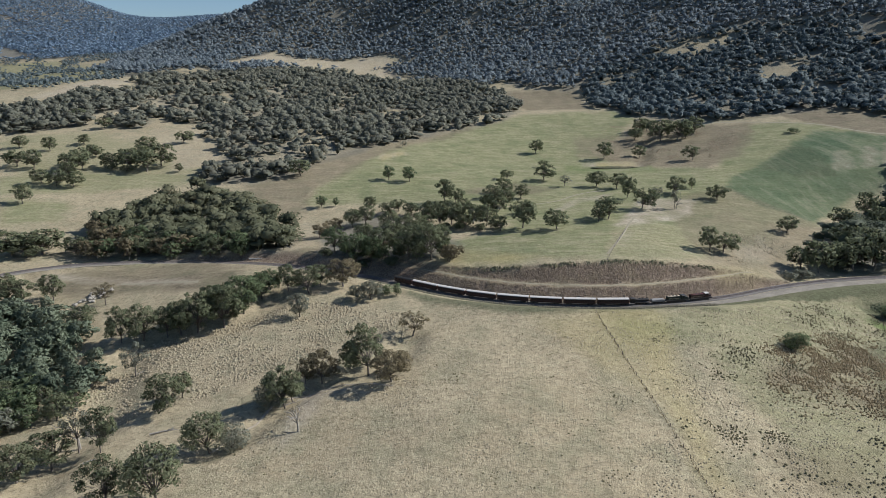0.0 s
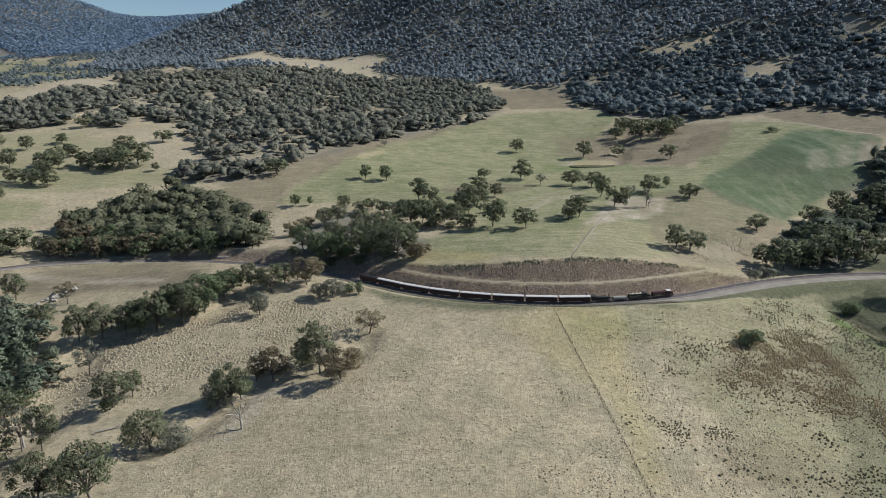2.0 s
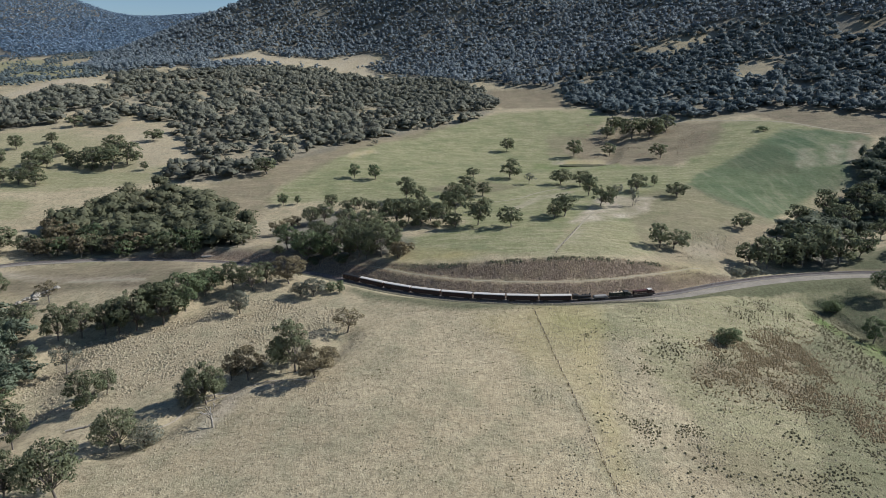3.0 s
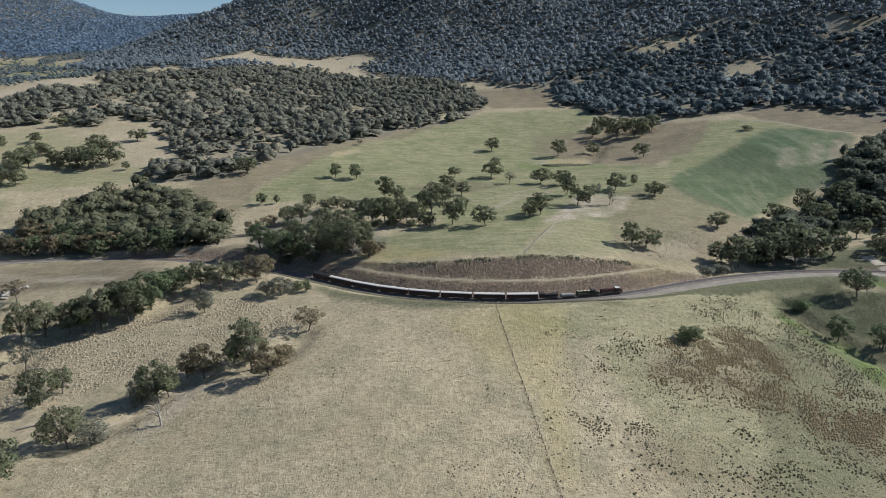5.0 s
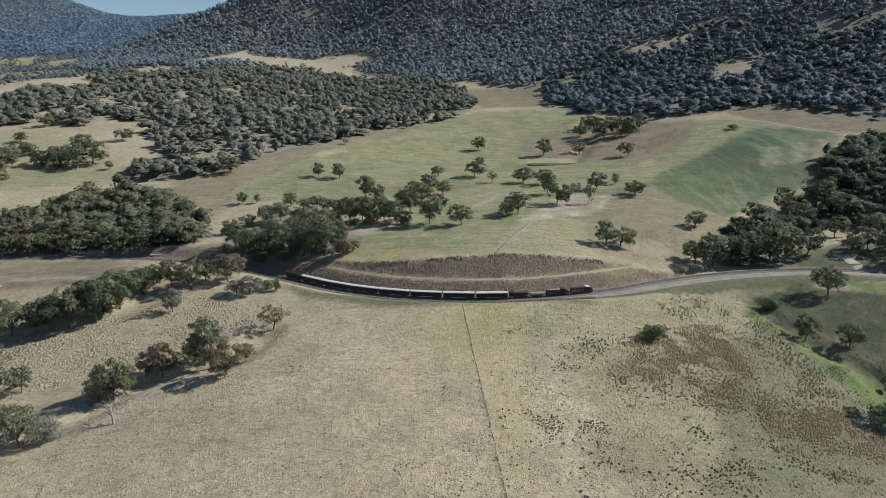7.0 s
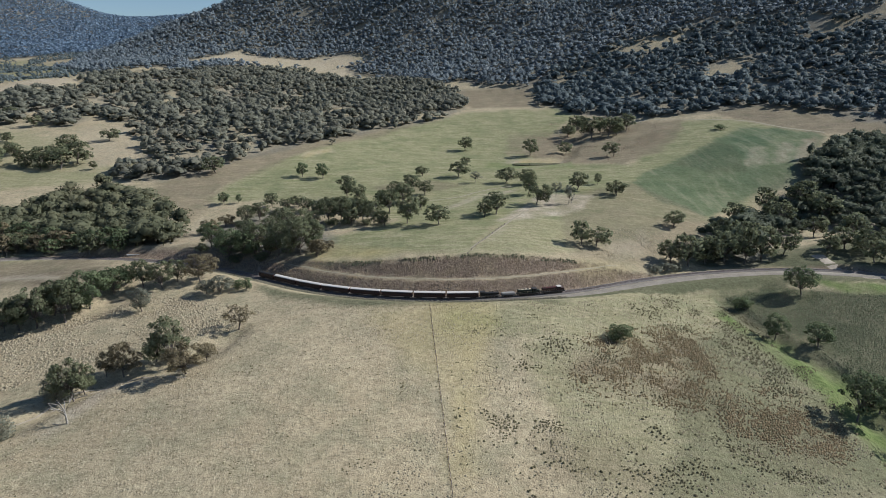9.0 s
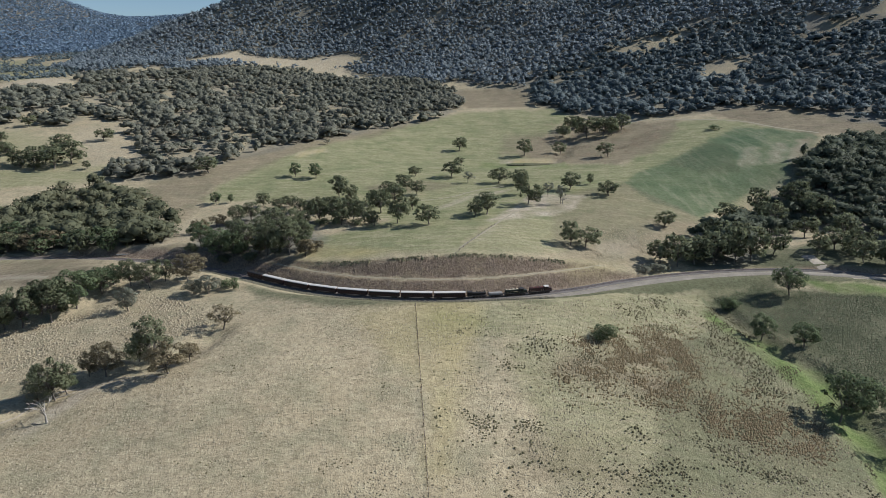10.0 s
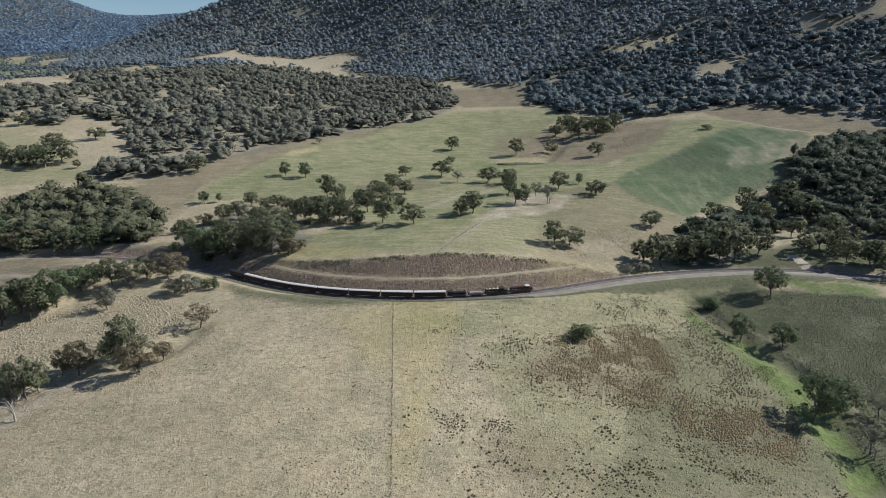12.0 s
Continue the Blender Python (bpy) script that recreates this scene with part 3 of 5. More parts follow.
RUST_FIELDS = [[(132, 228), (151, 239), (144, 255), (160, 269), (188, 283), (219, 298), (210, 264), (195, 237), (180, 215), (165, 216), (148, 222), (134, 219)], [(185, 216), (207, 232), (230, 238), (236, 225), (237, 206), (226, 195), (212, 197), (197, 197), (185, 204)]]
REED_PATCHES = [[(130, 169), (138, 181), (151, 177), (163, 186), (169, 180), (163, 166), (136, 162)], [(110, 180), (118, 188), (127, 182), (125, 174), (114, 173)], [(181, 188), (195, 197), (204, 191), (194, 176), (180, 176)], [(234, 311), (251, 300), (238, 267), (221, 258), (214, 276)], [(183, 306), (209, 332), (223, 329), (199, 300), (182, 294)], [(154, 200), (163, 203), (163, 193), (154, 190)], [(226, 264), (245, 259), (248, 234), (232, 223), (221, 236)], [(123, 252), (137, 261), (143, 250), (132, 239)]]
SCRUB_FIELD = [(247, 337), (283, 352), (304, 339), (347, 321), (356, 279), (273, 174), (255, 185), (270, 237), (268, 272), (254, 302)]



# ---- building helpers ----
def mesh_object(name, verts, faces, material, smooth=False):
    me = bpy.data.meshes.new(name)
    me.from_pydata(np.asarray(verts).tolist() if not isinstance(verts, list) else verts, [], faces.tolist() if isinstance(faces, np.ndarray) else faces)
    me.materials.append(material)
    if smooth:
        me.polygons.foreach_set("use_smooth", [True] * len(me.polygons))
    me.update()
    return new(name, me)


def part(name, bm, material, parent, label=""):
    """Links a bmesh as one mesh under a thing or a part."""
    me = bpy.data.meshes.new(name)
    bm.to_mesh(me)
    bm.free()
    me.materials.append(material)
    ob = new(name, me)
    ob.parent = parent
    if label:
        ob["label"] = label
    return ob


def box(bm, x0, x1, y0, y1, z0, z1, bevel=0.0):
    made = bmesh.ops.create_cube(bm, size=1.0)
    bmesh.ops.scale(bm, vec=(x1 - x0, y1 - y0, z1 - z0), verts=made["verts"])
    bmesh.ops.translate(bm, vec=((x0 + x1) / 2, (y0 + y1) / 2, (z0 + z1) / 2), verts=made["verts"])
    if bevel:
        edges = list({e for v in made["verts"] for e in v.link_edges})
        bmesh.ops.bevel(bm, geom=edges, offset=bevel, segments=2, affect="EDGES", profile=0.5)


def barrel(bm, p, q, r0, r1, sides=10):
    p, q = Vector(p), Vector(q)
    made = bmesh.ops.create_cone(bm, cap_ends=True, segments=sides, radius1=r0, radius2=r1, depth=(q - p).length)
    turn = (q - p).to_track_quat("Z", "Y").to_matrix().to_4x4()
    bmesh.ops.transform(bm, matrix=Matrix.Translation((p + q) / 2) @ turn, verts=made["verts"])


def arched(bm, x0, x1, half, z0, rise, n=8):
    """A curved roof along x."""
    rows = []
    for x in (x0, x1):
        rows.append([bm.verts.new((x, -half * math.cos(math.pi * k / n), z0 + rise * math.sin(math.pi * k / n))) for k in range(n + 1)])
    for k in range(n):
        bm.faces.new((rows[0][k], rows[0][k + 1], rows[1][k + 1], rows[1][k]))
    bm.faces.new(rows[0])
    bm.faces.new(rows[1][::-1])
    bm.faces.new((rows[0][0], rows[1][0], rows[1][-1], rows[0][-1]))
    bmesh.ops.recalc_face_normals(bm, faces=bm.faces)


def thing(name, label, category, group="", kind=""):
    return tagged(new(name), label, category, group, kind)


# ---- the ground: one sheet from behind the camera to the far ranges ----
def steps(dense0, dense1, step, low, high, growth):
    mid = np.arange(dense0, dense1 + step / 2, step)
    up, down = [dense1], [dense0]
    s = step
    while up[-1] < high:
        s *= growth
        up.append(up[-1] + s)
    s = step
    while down[-1] > low:
        s *= growth
        down.append(down[-1] - s)
    return np.r_[down[:0:-1], mid, up[1:]]


GX = steps(-300, 400, 3.0, -4800, 4200, 1.055)
GY = steps(150, 440, 2.3, -1500, 4900, 1.035)


DAM = (190.4, 679.9, 28.33)  # the farm dam's middle and its water level


def make_ground():
    xx, yy = np.meshgrid(GX, GY)
    x, y = xx.ravel(), yy.ravel()
    d = np.full(x.shape, 999.0)
    near = (np.abs(y - 360) < 220) & (x > -520) & (x < 620)
    d[near] = from_rail(x[near], y[near])
    z = ground(x, y)
    away = np.clip((np.abs(d) - 6) / 20, 0, 1) * np.clip(1 - y / 4000, 0.3, 1)
    z = z + away * ((fractal(x, y, 38, 3) - 0.5) * 1.6 + (fractal(x, y, 9, 5, 2) - 0.5) * 0.5) + np.clip((y - 900) / 900, 0, 1) * (fractal(x, y, 260, 11) - 0.5) * 26
    rough = np.clip((d - 5) / 3, 0, 1) * np.clip((40 - d) / 10, 0, 1)
    z = z + rough * (fractal(x, y, 6, 21, 2) - 0.5) * 0.9
    bowl = ((x - DAM[0]) / 26) ** 2 + ((y - DAM[1]) / 11) ** 2
    z = np.where(bowl < 1.9, np.minimum(z, DAM[2] + 1.2 * np.clip(bowl - 1, -1, 1) + 3.0 * np.clip(bowl - 1.25, 0, 1)), z)
    nx, ny = len(GX), len(GY)
    i = (np.arange(ny - 1)[:, None] * nx + np.arange(nx - 1)[None, :]).ravel()
    faces = np.stack([i, i + 1, i + 1 + nx, i + nx], 1)
    ob = mesh_object("ground", np.c_[x, y, z], faces, GROUND, True)
    tagged(ob, "dry tan grassland with green paddocks and wooded hills", "ground", kind="structure")
    def mask(polys, ragged, seed, low, size):
        """The greatest of some patches, each with its strength; low: the least share that shows through the mottling."""
        m = np.zeros(x.shape)
        for k, (poly, strength) in enumerate(polys):
            m = np.maximum(m, strength * patch(poly, x, y, ragged, seed + k))
        return m * np.clip(low + (1 - low) * (fractal(x, y, size, seed + 50) * 2.4 - 0.7), 0, 1)

    green, brown, bare = mask(GREENS, 10, 31, 0.9, 30), mask(BROWNS, 9, 41, 0.75, 12), mask(BARES, 6, 51, 0.45, 12)
    lush, weed, scrub = mask(LUSHES, 5, 61, 0.4, 12), mask(WEEDS, 14, 71, 0.4, 9), mask(SCRUBS, 6, 81, 0.85, 9)
    crop, gold = mask(CROPS, 5, 91, 0.85, 18), mask(GOLDS, 12, 95, 0.6, 20)
    floor = mask([(poly, 0.85) for poly in (HILL_WOOD, SLOPE_WOOD, WOOD_BY_LINE, WOOD_EAST, GROVE, *LEFT_WOODS)] + [(RANGE_WOOD, 1.0), (KNOLL_WOOD, 0.6)], 14, 101, 0.85, 40)
    for poly, left in KNOLL_CLEARINGS + HILL_CLEARINGS + SLOPE_CLEARINGS:
        floor = floor * (1 - patch(poly, x, y, 10, 130) * (1 - min(1.0, left * 1.6)))
    nat = natural(x, y)
    depth = np.clip((nat - ground(x, y)) / 2.0, 0, 1) * (d > 3) * (d < 60)
    cut = depth * (1 - 0.85 * np.clip(2.2 - np.abs(d - 15.3), 0, 1))
    cut = np.maximum(cut, 0.12 * np.clip((gully_depth(x, y) - 1.2) / 1.2, 0, 1) * (fractal(x, y, 9, 99) > 0.5) * near)
    # a band of rough scrub along the foot of the line on the valley side
    foot = (d < -4) * (d > -5.5 - road_reach(x)) * np.clip((x + 60) / 40, 0, 1)
    scrub = np.maximum(scrub, foot * 0.75)
    for name, cols in (("cover", (green, brown, bare)), ("growth", (lush, weed, scrub)), ("earthwork", (cut, crop, gold)), ("woodfloor", (floor, floor, floor))):
        att = ob.data.attributes.new(name, "FLOAT_COLOR", "POINT")
        att.data.foreach_set("color", np.c_[cols[0], cols[1], cols[2], np.ones(len(x))].astype(np.float32).ravel())
    return xx, yy, z.reshape(xx.shape)


_, _, GZ = make_ground()


def height(x, y):
    """The finished ground's height, from its sheet."""
    x, y = np.asarray(x, float), np.asarray(y, float)
    i = np.clip(np.searchsorted(GX, x) - 1, 0, len(GX) - 2)
    j = np.clip(np.searchsorted(GY, y) - 1, 0, len(GY) - 2)
    u, v = (x - GX[i]) / (GX[i + 1] - GX[i]), (y - GY[j]) / (GY[j + 1] - GY[j])
    return (GZ[j, i] * (1 - u) + GZ[j, i + 1] * u) * (1 - v) + (GZ[j + 1, i] * (1 - u) + GZ[j + 1, i + 1] * u) * v


# ---- the railway ----
def ribbon(name, line, left, right, top, drop, material, label, category):
    """A raised strip along a line, with sloping shoulders; left and right are offsets across it."""
    way = np.gradient(line, axis=0)
    way /= np.hypot(way[:, 0], way[:, 1])[:, None]
    side = np.c_[-way[:, 1], way[:, 0]]
    left, right = np.broadcast_to(left, len(line)), np.broadcast_to(right, len(line))
    rows = []
    for off, z in ((left + drop * 1.6, top - drop), (left, top), (left * 0.5 + right * 0.5, top + 0.03), (right, top), (right - drop * 1.6, top - drop)):
        p = line + side * off[:, None]
        rows.append(np.c_[p, np.broadcast_to(z, len(line))])
    v = np.stack(rows, 1).reshape(-1, 3)
    n = len(line)
    i = (np.arange(n - 1)[:, None] * 5 + np.arange(4)[None, :]).ravel()
    return tagged(mesh_object(name, v, np.stack([i, i + 1, i + 6, i + 5], 1), material, True), label, category, kind="structure")


ribbon("railway_bed", RAIL, 2.3, -2.3, 0.45, 0.55, BALLAST, "low bed of dark stone ballast under the track", "railway bed")
wide = (RAIL[:, 0] > 100) & (RAIL[:, 0] < 352)
ROAD = RAIL[wide]
spread = np.clip((ROAD[:, 0] - 100) / 90, 0.05, 1)
ribbon("gravel_road", ROAD, -3.4 - 0.4 * spread, -4.2 - 6.0 * spread, 0.16, 0.2, GRAVEL, "pale grey gravel access road beside the railway", "road")
west = (RAIL[:, 0] > -300) & (RAIL[:, 0] < -60)
ribbon("service_track", RAIL[west], -3.0, -4.9, 0.2, 0.3, GRAVEL, "narrow pale gravel track beside the railway", "road")
for off in (0.72, -0.72):
    way = RAIL_WAY
    p = RAIL + np.c_[-way[:, 1], way[:, 0]] * off
    n = len(p)
    v = np.concatenate([np.c_[p + np.c_[-way[:, 1], way[:, 0]] * o, np.full(n, z)] for o, z in ((0.05, 0.52), (0.04, 0.70), (-0.04, 0.70), (-0.05, 0.52))])
    f = [(a * n + k, ((a + 1) % 4) * n + k, ((a + 1) % 4) * n + k + 1, a * n + k + 1) for a in range(4) for k in range(n - 1)]
    tagged(mesh_object("rail", v, f, STEEL), "worn steel rail on sleepers", "rail", "rails of the track", "structure")


def make_sleepers():
    fine = smooth_line(LINE, 0.7)
    way = np.gradient(fine, axis=0)
    way /= np.hypot(way[:, 0], way[:, 1])[:, None]
    verts, faces = [], []
    for (x, y), (u, v) in zip(fine, way):
        b = len(verts)
        for z in (0.44, 0.53):
            for a, c in ((-1.22, -0.11), (1.22, -0.11), (1.22, 0.11), (-1.22, 0.11)):
                verts.append((x - v * a + u * c, y + u * a + v * c, z))
        faces += [(b + 4, b + 5, b + 6, b + 7), (b, b + 1, b + 5, b + 4), (b + 1, b + 2, b + 6, b + 5), (b + 2, b + 3, b + 7, b + 6), (b + 3, b, b + 4, b + 7)]
    return tagged(mesh_object("railway_sleepers", verts, faces, TIMBER), "weathered timber sleepers under the rails", "railway sleepers", kind="stuff")


make_sleepers()

# ---- trees ----
def tube(verts, faces, pts, radii, sides=6):
    """A bent, tapered limb through pts."""
    rings = []
    for k, (p, r) in enumerate(zip(pts, radii)):
        d = (Vector(pts[min(k + 1, len(pts) - 1)]) - Vector(pts[max(k - 1, 0)])).normalized()
        a = d.orthogonal().normalized()
        b = d.cross(a)
        rings.append(len(verts))
        for s in range(sides):
            t = 2 * math.pi * s / sides
            q = Vector(p) + a * (r * math.cos(t)) + b * (r * math.sin(t))
            verts.append(tuple(q))
    for k in range(len(rings) - 1):
        for s in range(sides):
            faces.append((rings[k] + s, rings[k] + (s + 1) % sides, rings[k + 1] + (s + 1) % sides, rings[k + 1] + s))


def leaf_cards(rng, centres, radii, count, size, inner=0.55, loose=0.55):
    """Many small leaf sprays on the shells of the crown's clumps."""
    centres, radii = np.array(centres), np.array(radii)
    w = radii ** 2
    pick = rng.choice(len(centres), count, p=w / w.sum())
    d = rng.normal(size=(count, 3))
    d[:, 2] = d[:, 2] * 0.9 + 0.25
    d /= np.linalg.norm(d, axis=1)[:, None]
    r = radii[pick] * (inner + (1.05 - inner) * rng.random(count) ** 0.6)
    p = centres[pick] + d * r[:, None] * np.array([1, 1, 0.72])
    n = d * 0.8 + rng.normal(size=(count, 3)) * loose
    n /= np.linalg.norm(n, axis=1)[:, None]
    a = np.cross(n, rng.normal(size=(count, 3)))
    a /= np.linalg.norm(a, axis=1)[:, None]
    b = np.cross(n, a)
    s = size * (0.6 + 0.9 * rng.random(count))[:, None]
    e = s * (0.45 + 0.4 * rng.random(count))[:, None]
    v = np.stack([p - a * s, p - b * e * 0.9 + n * s * 0.15, p + a * s, p + b * e + n * s * 0.1], 1).reshape(-1, 3)
    f = np.arange(count * 4).reshape(-1, 4)
    return v, f


def make_tree(kind, seed, leaves, size):
    """A tree one metre high and one metre across, to be scaled: a forking trunk and a crown of clumps."""
    rng = np.random.default_rng(seed)
    if kind == "bush":
        base, low, reach, clumps, fat = 0.02, 0.38, (0.36, 0.32), 18, 0.16
    elif kind == "tall":
        base, low, reach, clumps, fat = 0.34, 0.66, (0.24, 0.20), 10, 0.15
    elif kind == "sparse":
        base, low, reach, clumps, fat = 0.22, 0.62, (0.38, 0.29), 20, 0.085
    else:
        base, low, reach, clumps, fat = 0.10, 0.53, (0.40, 0.35), 30, 0.104
    centres, radii = [], []
    lop = rng.normal(size=2) * 0.05
    for k in range(clumps):
        a = 2.4 * k + rng.uniform(-0.5, 0.5)
        s = (-0.8 if kind == "gum" else -0.85) + 1.75 * (k + 0.5) / clumps
        u = math.sqrt(max(0.0, 1 - s * s)) * rng.uniform(0.55, 1.08)
        centres.append((math.cos(a) * u * reach[0] + lop[0], math.sin(a) * u * reach[0] + lop[1], low + s * reach[1] * rng.uniform(0.85, 1.1)))
        radii.append(fat * rng.uniform(0.5, 1.5))
    centres.append((lop[0], lop[1], low))
    radii.append(fat * 1.3)
    verts, faces = [], []
    lean = rng.normal(size=2) * 0.03
    fork = (lean[0], lean[1], base + 0.08)
    tube(verts, faces, [(0, 0, -0.06), (lean[0] * 0.4, lean[1] * 0.4, base * 0.5), fork], [0.026, 0.020, 0.017], 6)
    for c in centres:
        m = (fork[0] * 0.6 + c[0] * 0.4 + rng.normal() * 0.04, fork[1] * 0.6 + c[1] * 0.4 + rng.normal() * 0.04, fork[2] * 0.4 + c[2] * 0.6)
        tube(verts, faces, [fork, m, (c[0], c[1], c[2] + 0.02)], [0.009, 0.005, 0.002], 3)
    v, f = leaf_cards(rng, centres, radii, leaves, size)
    out = v - np.array([lop[0], lop[1], low - 0.12])
    return (verts, faces), (v, f, out / np.linalg.norm(out, axis=1)[:, None])


LEAVES = {"olive": LEAF_OLIVE, "green": LEAF_GREEN, "brown": LEAF_BROWN, "grey": LEAF_GREY}
PROTOTYPES = {}


def prototype(look_, form, near, variant):
    key = (look_, form, near, variant)
    if key not in PROTOTYPES:
        leaves, size = {1: (900, 0.0365), 2: (3700, 0.0178)}[near]
        if form == "sparse":
            leaves = int(leaves * 0.45)
        seed = 17 * variant + {"gum": 1, "bush": 2, "tall": 3, "sparse": 4}[form] + 101 * near
        (tv, tf), (lv, lf, ln) = make_tree(form, seed, leaves, size)
        meshes = []
        for name, v, f, m in (("trunk", tv, tf, BARK), ("crown", lv.tolist(), lf.tolist(), LEAVES[look_])):
            me = bpy.data.meshes.new(name)
            me.from_pydata(v, [], f)
            me.materials.append(m)
            me.polygons.foreach_set("use_smooth", [True] * len(f))
            me.update()
            meshes.append(me)
        # sprays shade with the rounding of the whole crown
        flat = np.repeat(np.array([p.normal[:] for p in meshes[1].polygons]), 4, axis=0)
        flat *= np.sign((flat * ln).sum(1))[:, None]
        meshes[1].normals_split_custom_set_from_vertices((ln * 0.5 + flat * 0.6).tolist())
        PROTOTYPES[key] = meshes
    return PROTOTYPES[key]


WORDS = {"olive": "olive-green", "green": "bright green", "brown": "brownish", "grey": "grey-green"}
FORMS = {"gum": "spreading gum tree", "bush": "low rounded bush", "tall": "tall gum tree", "sparse": "thin-crowned gum tree"}


def plant(x, y, tall, across, look_, form, near, where, group, rng):
    z = float(height(x, y))
    meshes = prototype(look_, form, near, int(rng.integers(0, 4)))
    top = new("bush" if form == "bush" else "tree")
    top.matrix_basis = pose(x, y, z - 0.05, float(rng.normal(0, 3)), float(rng.normal(0, 3)), float(rng.uniform(0, 360))) @ Matrix.Diagonal((across * float(rng.uniform(0.92, 1.12)), across * float(rng.uniform(0.92, 1.12)), tall, 1))
    for me in meshes:
        ob = new(me.name.split(".")[0], me)
        ob.parent = top
    return tagged(top, f"{WORDS[look_]} {FORMS[form]} {where}", "bush" if form == "bush" else "tree", group)


def grove(rows, look_, form, near, where, group, seed):
    rng = np.random.default_rng(seed)
    for x, y, tall, across in rows:
        plant(x, y, tall, across, look_, form, near, where, group, rng)


def scatter(poly, gap, seed, keep=None):
    """Places in a polygon about gap apart, jittered."""
    rng = np.random.default_rng(seed)
    xs, ys = [p[0] for p in poly], [p[1] for p in poly]
    gx, gy = np.meshgrid(np.arange(min(xs), max(xs), gap), np.arange(min(ys), max(ys), gap * 0.87))
    gx = gx + (np.arange(gx.shape[0]) % 2)[:, None] * gap / 2
    x = gx.ravel() + rng.uniform(-0.42, 0.42, gx.size) * gap
    y = gy.ravel() + rng.uniform(-0.42, 0.42, gx.size) * gap
    m = inside(poly, x, y)
    x, y = x[m], y[m]
    if keep is not None:
        k = keep(x, y) > rng.random(len(x))
        x, y = x[k], y[k]
    return x, y, rng


grove([(-54.1, 608.1, 15.6, 15.6), (-33, 604.4, 16.1, 18.3), (-105.1, 527.5, 11.9, 12.3), (-93.8, 531.2, 8.5, 6.4)],
      'green', 'gum', 1, 'in the green paddock', 'paddock trees', 1)
grove([(114.6, 766.4, 19.3, 20.3), (80.4, 424.1, 15.8, 21.6), (190.2, 731, 21.8, 22.7), (274.6, 682.6, 17.3, 21.3), (-61.2, 518.5, 13.6, 14.5), (231.8, 514.5, 13.5, 21.1), (101.5, 616.2, 17.6, 23.9), (64.6, 621.4, 11.4, 16), (112.9, 685.9, 8.8, 15.1), (-142.3, 618.4, 18.6, 27.2), (225.6, 556.5, 11.4, 9.3), (-309.5, 745, 16.5, 24.2), (-268.4, 629.6, 9.7, 9.2)],
      'olive', 'gum', 1, 'standing in the paddock', 'paddock trees', 2)
grove([(426.7, 762, 7.5, 18)],
      'green', 'bush', 1, 'in the crop paddock', 'paddock bushes', 3)
grove([(115.8, 584.3, 11.4, 14), (184.9, 485.6, 16.9, 10.9), (180, 513.7, 13.5, 12.4), (-47.8, 763, 8.2, 9.7)],
      'grey', 'sparse', 1, 'in the dry paddock', 'paddock trees', 4)
grove([(144.4, 579.7, 15.6, 24.7), (161, 567.7, 16.3, 18.9), (159, 485.5, 19.2, 21.8), (123, 450.8, 17.9, 24.5), (202.6, 535.6, 17, 22.9), (158.1, 524.5, 21, 16.6), (113.4, 441.9, 14.7, 16.6)],
      'olive', 'gum', 1, 'in a line across the paddock', 'trees across the paddock', 5)
grove([(55.8, 560.8, 15.1, 20.8), (45.7, 537.9, 13.5, 21), (57.3, 433.3, 22.7, 22.8), (42.2, 472.7, 20.5, 23), (32.3, 446.1, 18.7, 20.1), (1.8, 527.4, 21.6, 21.6), (10.5, 522.2, 14.2, 17.5), (6.1, 457, 20.4, 18.9), (-1.9, 451.2, 20.2, 17), (-12.8, 469.6, 16, 15.8), (23.3, 455.5, 18.2, 18.8), (68.2, 537.5, 13.5, 15), (50.8, 506.3, 16.6, 20.8)],
      'olive', 'gum', 1, 'in a belt above the cutting', 'belt above the cutting', 6)
grove([(-61.4, 479.7, 16.4, 18), (-71.4, 474.5, 16.7, 17.8), (-42.9, 465.8, 15.1, 19.2), (-25.1, 425.5, 19.6, 21.7), (-7.6, 376, 25.2, 23.6), (-22.6, 379.6, 23.6, 23.8), (-39.6, 391.1, 20.1, 20.8), (-20.8, 436.7, 18.4, 18.9), (-37.8, 418.6, 18.2, 19.8), (-54.7, 423.2, 16.3, 18.4), (-2.1, 388.3, 20.7, 19.2), (-17.6, 392.6, 20.9, 20.9)],
      'olive', 'gum', 2, 'in the dark grove above the cutting', 'grove above the cutting', 7)
grove([(-57.1, 386, 23.4, 25.7), (-72.8, 403.1, 20.3, 19.9), (-45.7, 384.8, 18.8, 19)],
      'green', 'gum', 2, 'in the grove above the cutting', 'grove above the cutting', 8)
grove([(4.1, 368.5, 11.6, 11.9), (-85.6, 469.5, 10.8, 15), (-92.5, 448.8, 12.9, 15.2)],
      'brown', 'gum', 1, 'at the edge of the grove', 'grove above the cutting', 9)
grove([(-25.3, 494.8, 11.7, 15.7), (-9.1, 494.8, 11.2, 15.7), (0.9, 486.9, 13.8, 16.4), (16.7, 488.4, 13.8, 16.4), (36.7, 507.5, 11.9, 16.1), (-45.8, 505.7, 11.5, 16), (-37, 509.4, 11, 14.2), (66.7, 480.1, 12.3, 13.5), (-14, 447.2, 12.8, 15.1), (15.9, 440.6, 14.3, 15.7), (41.1, 429.4, 12.4, 13.7)],
      'olive', 'gum', 1, 'in a belt above the cutting', 'belt above the cutting', 41)
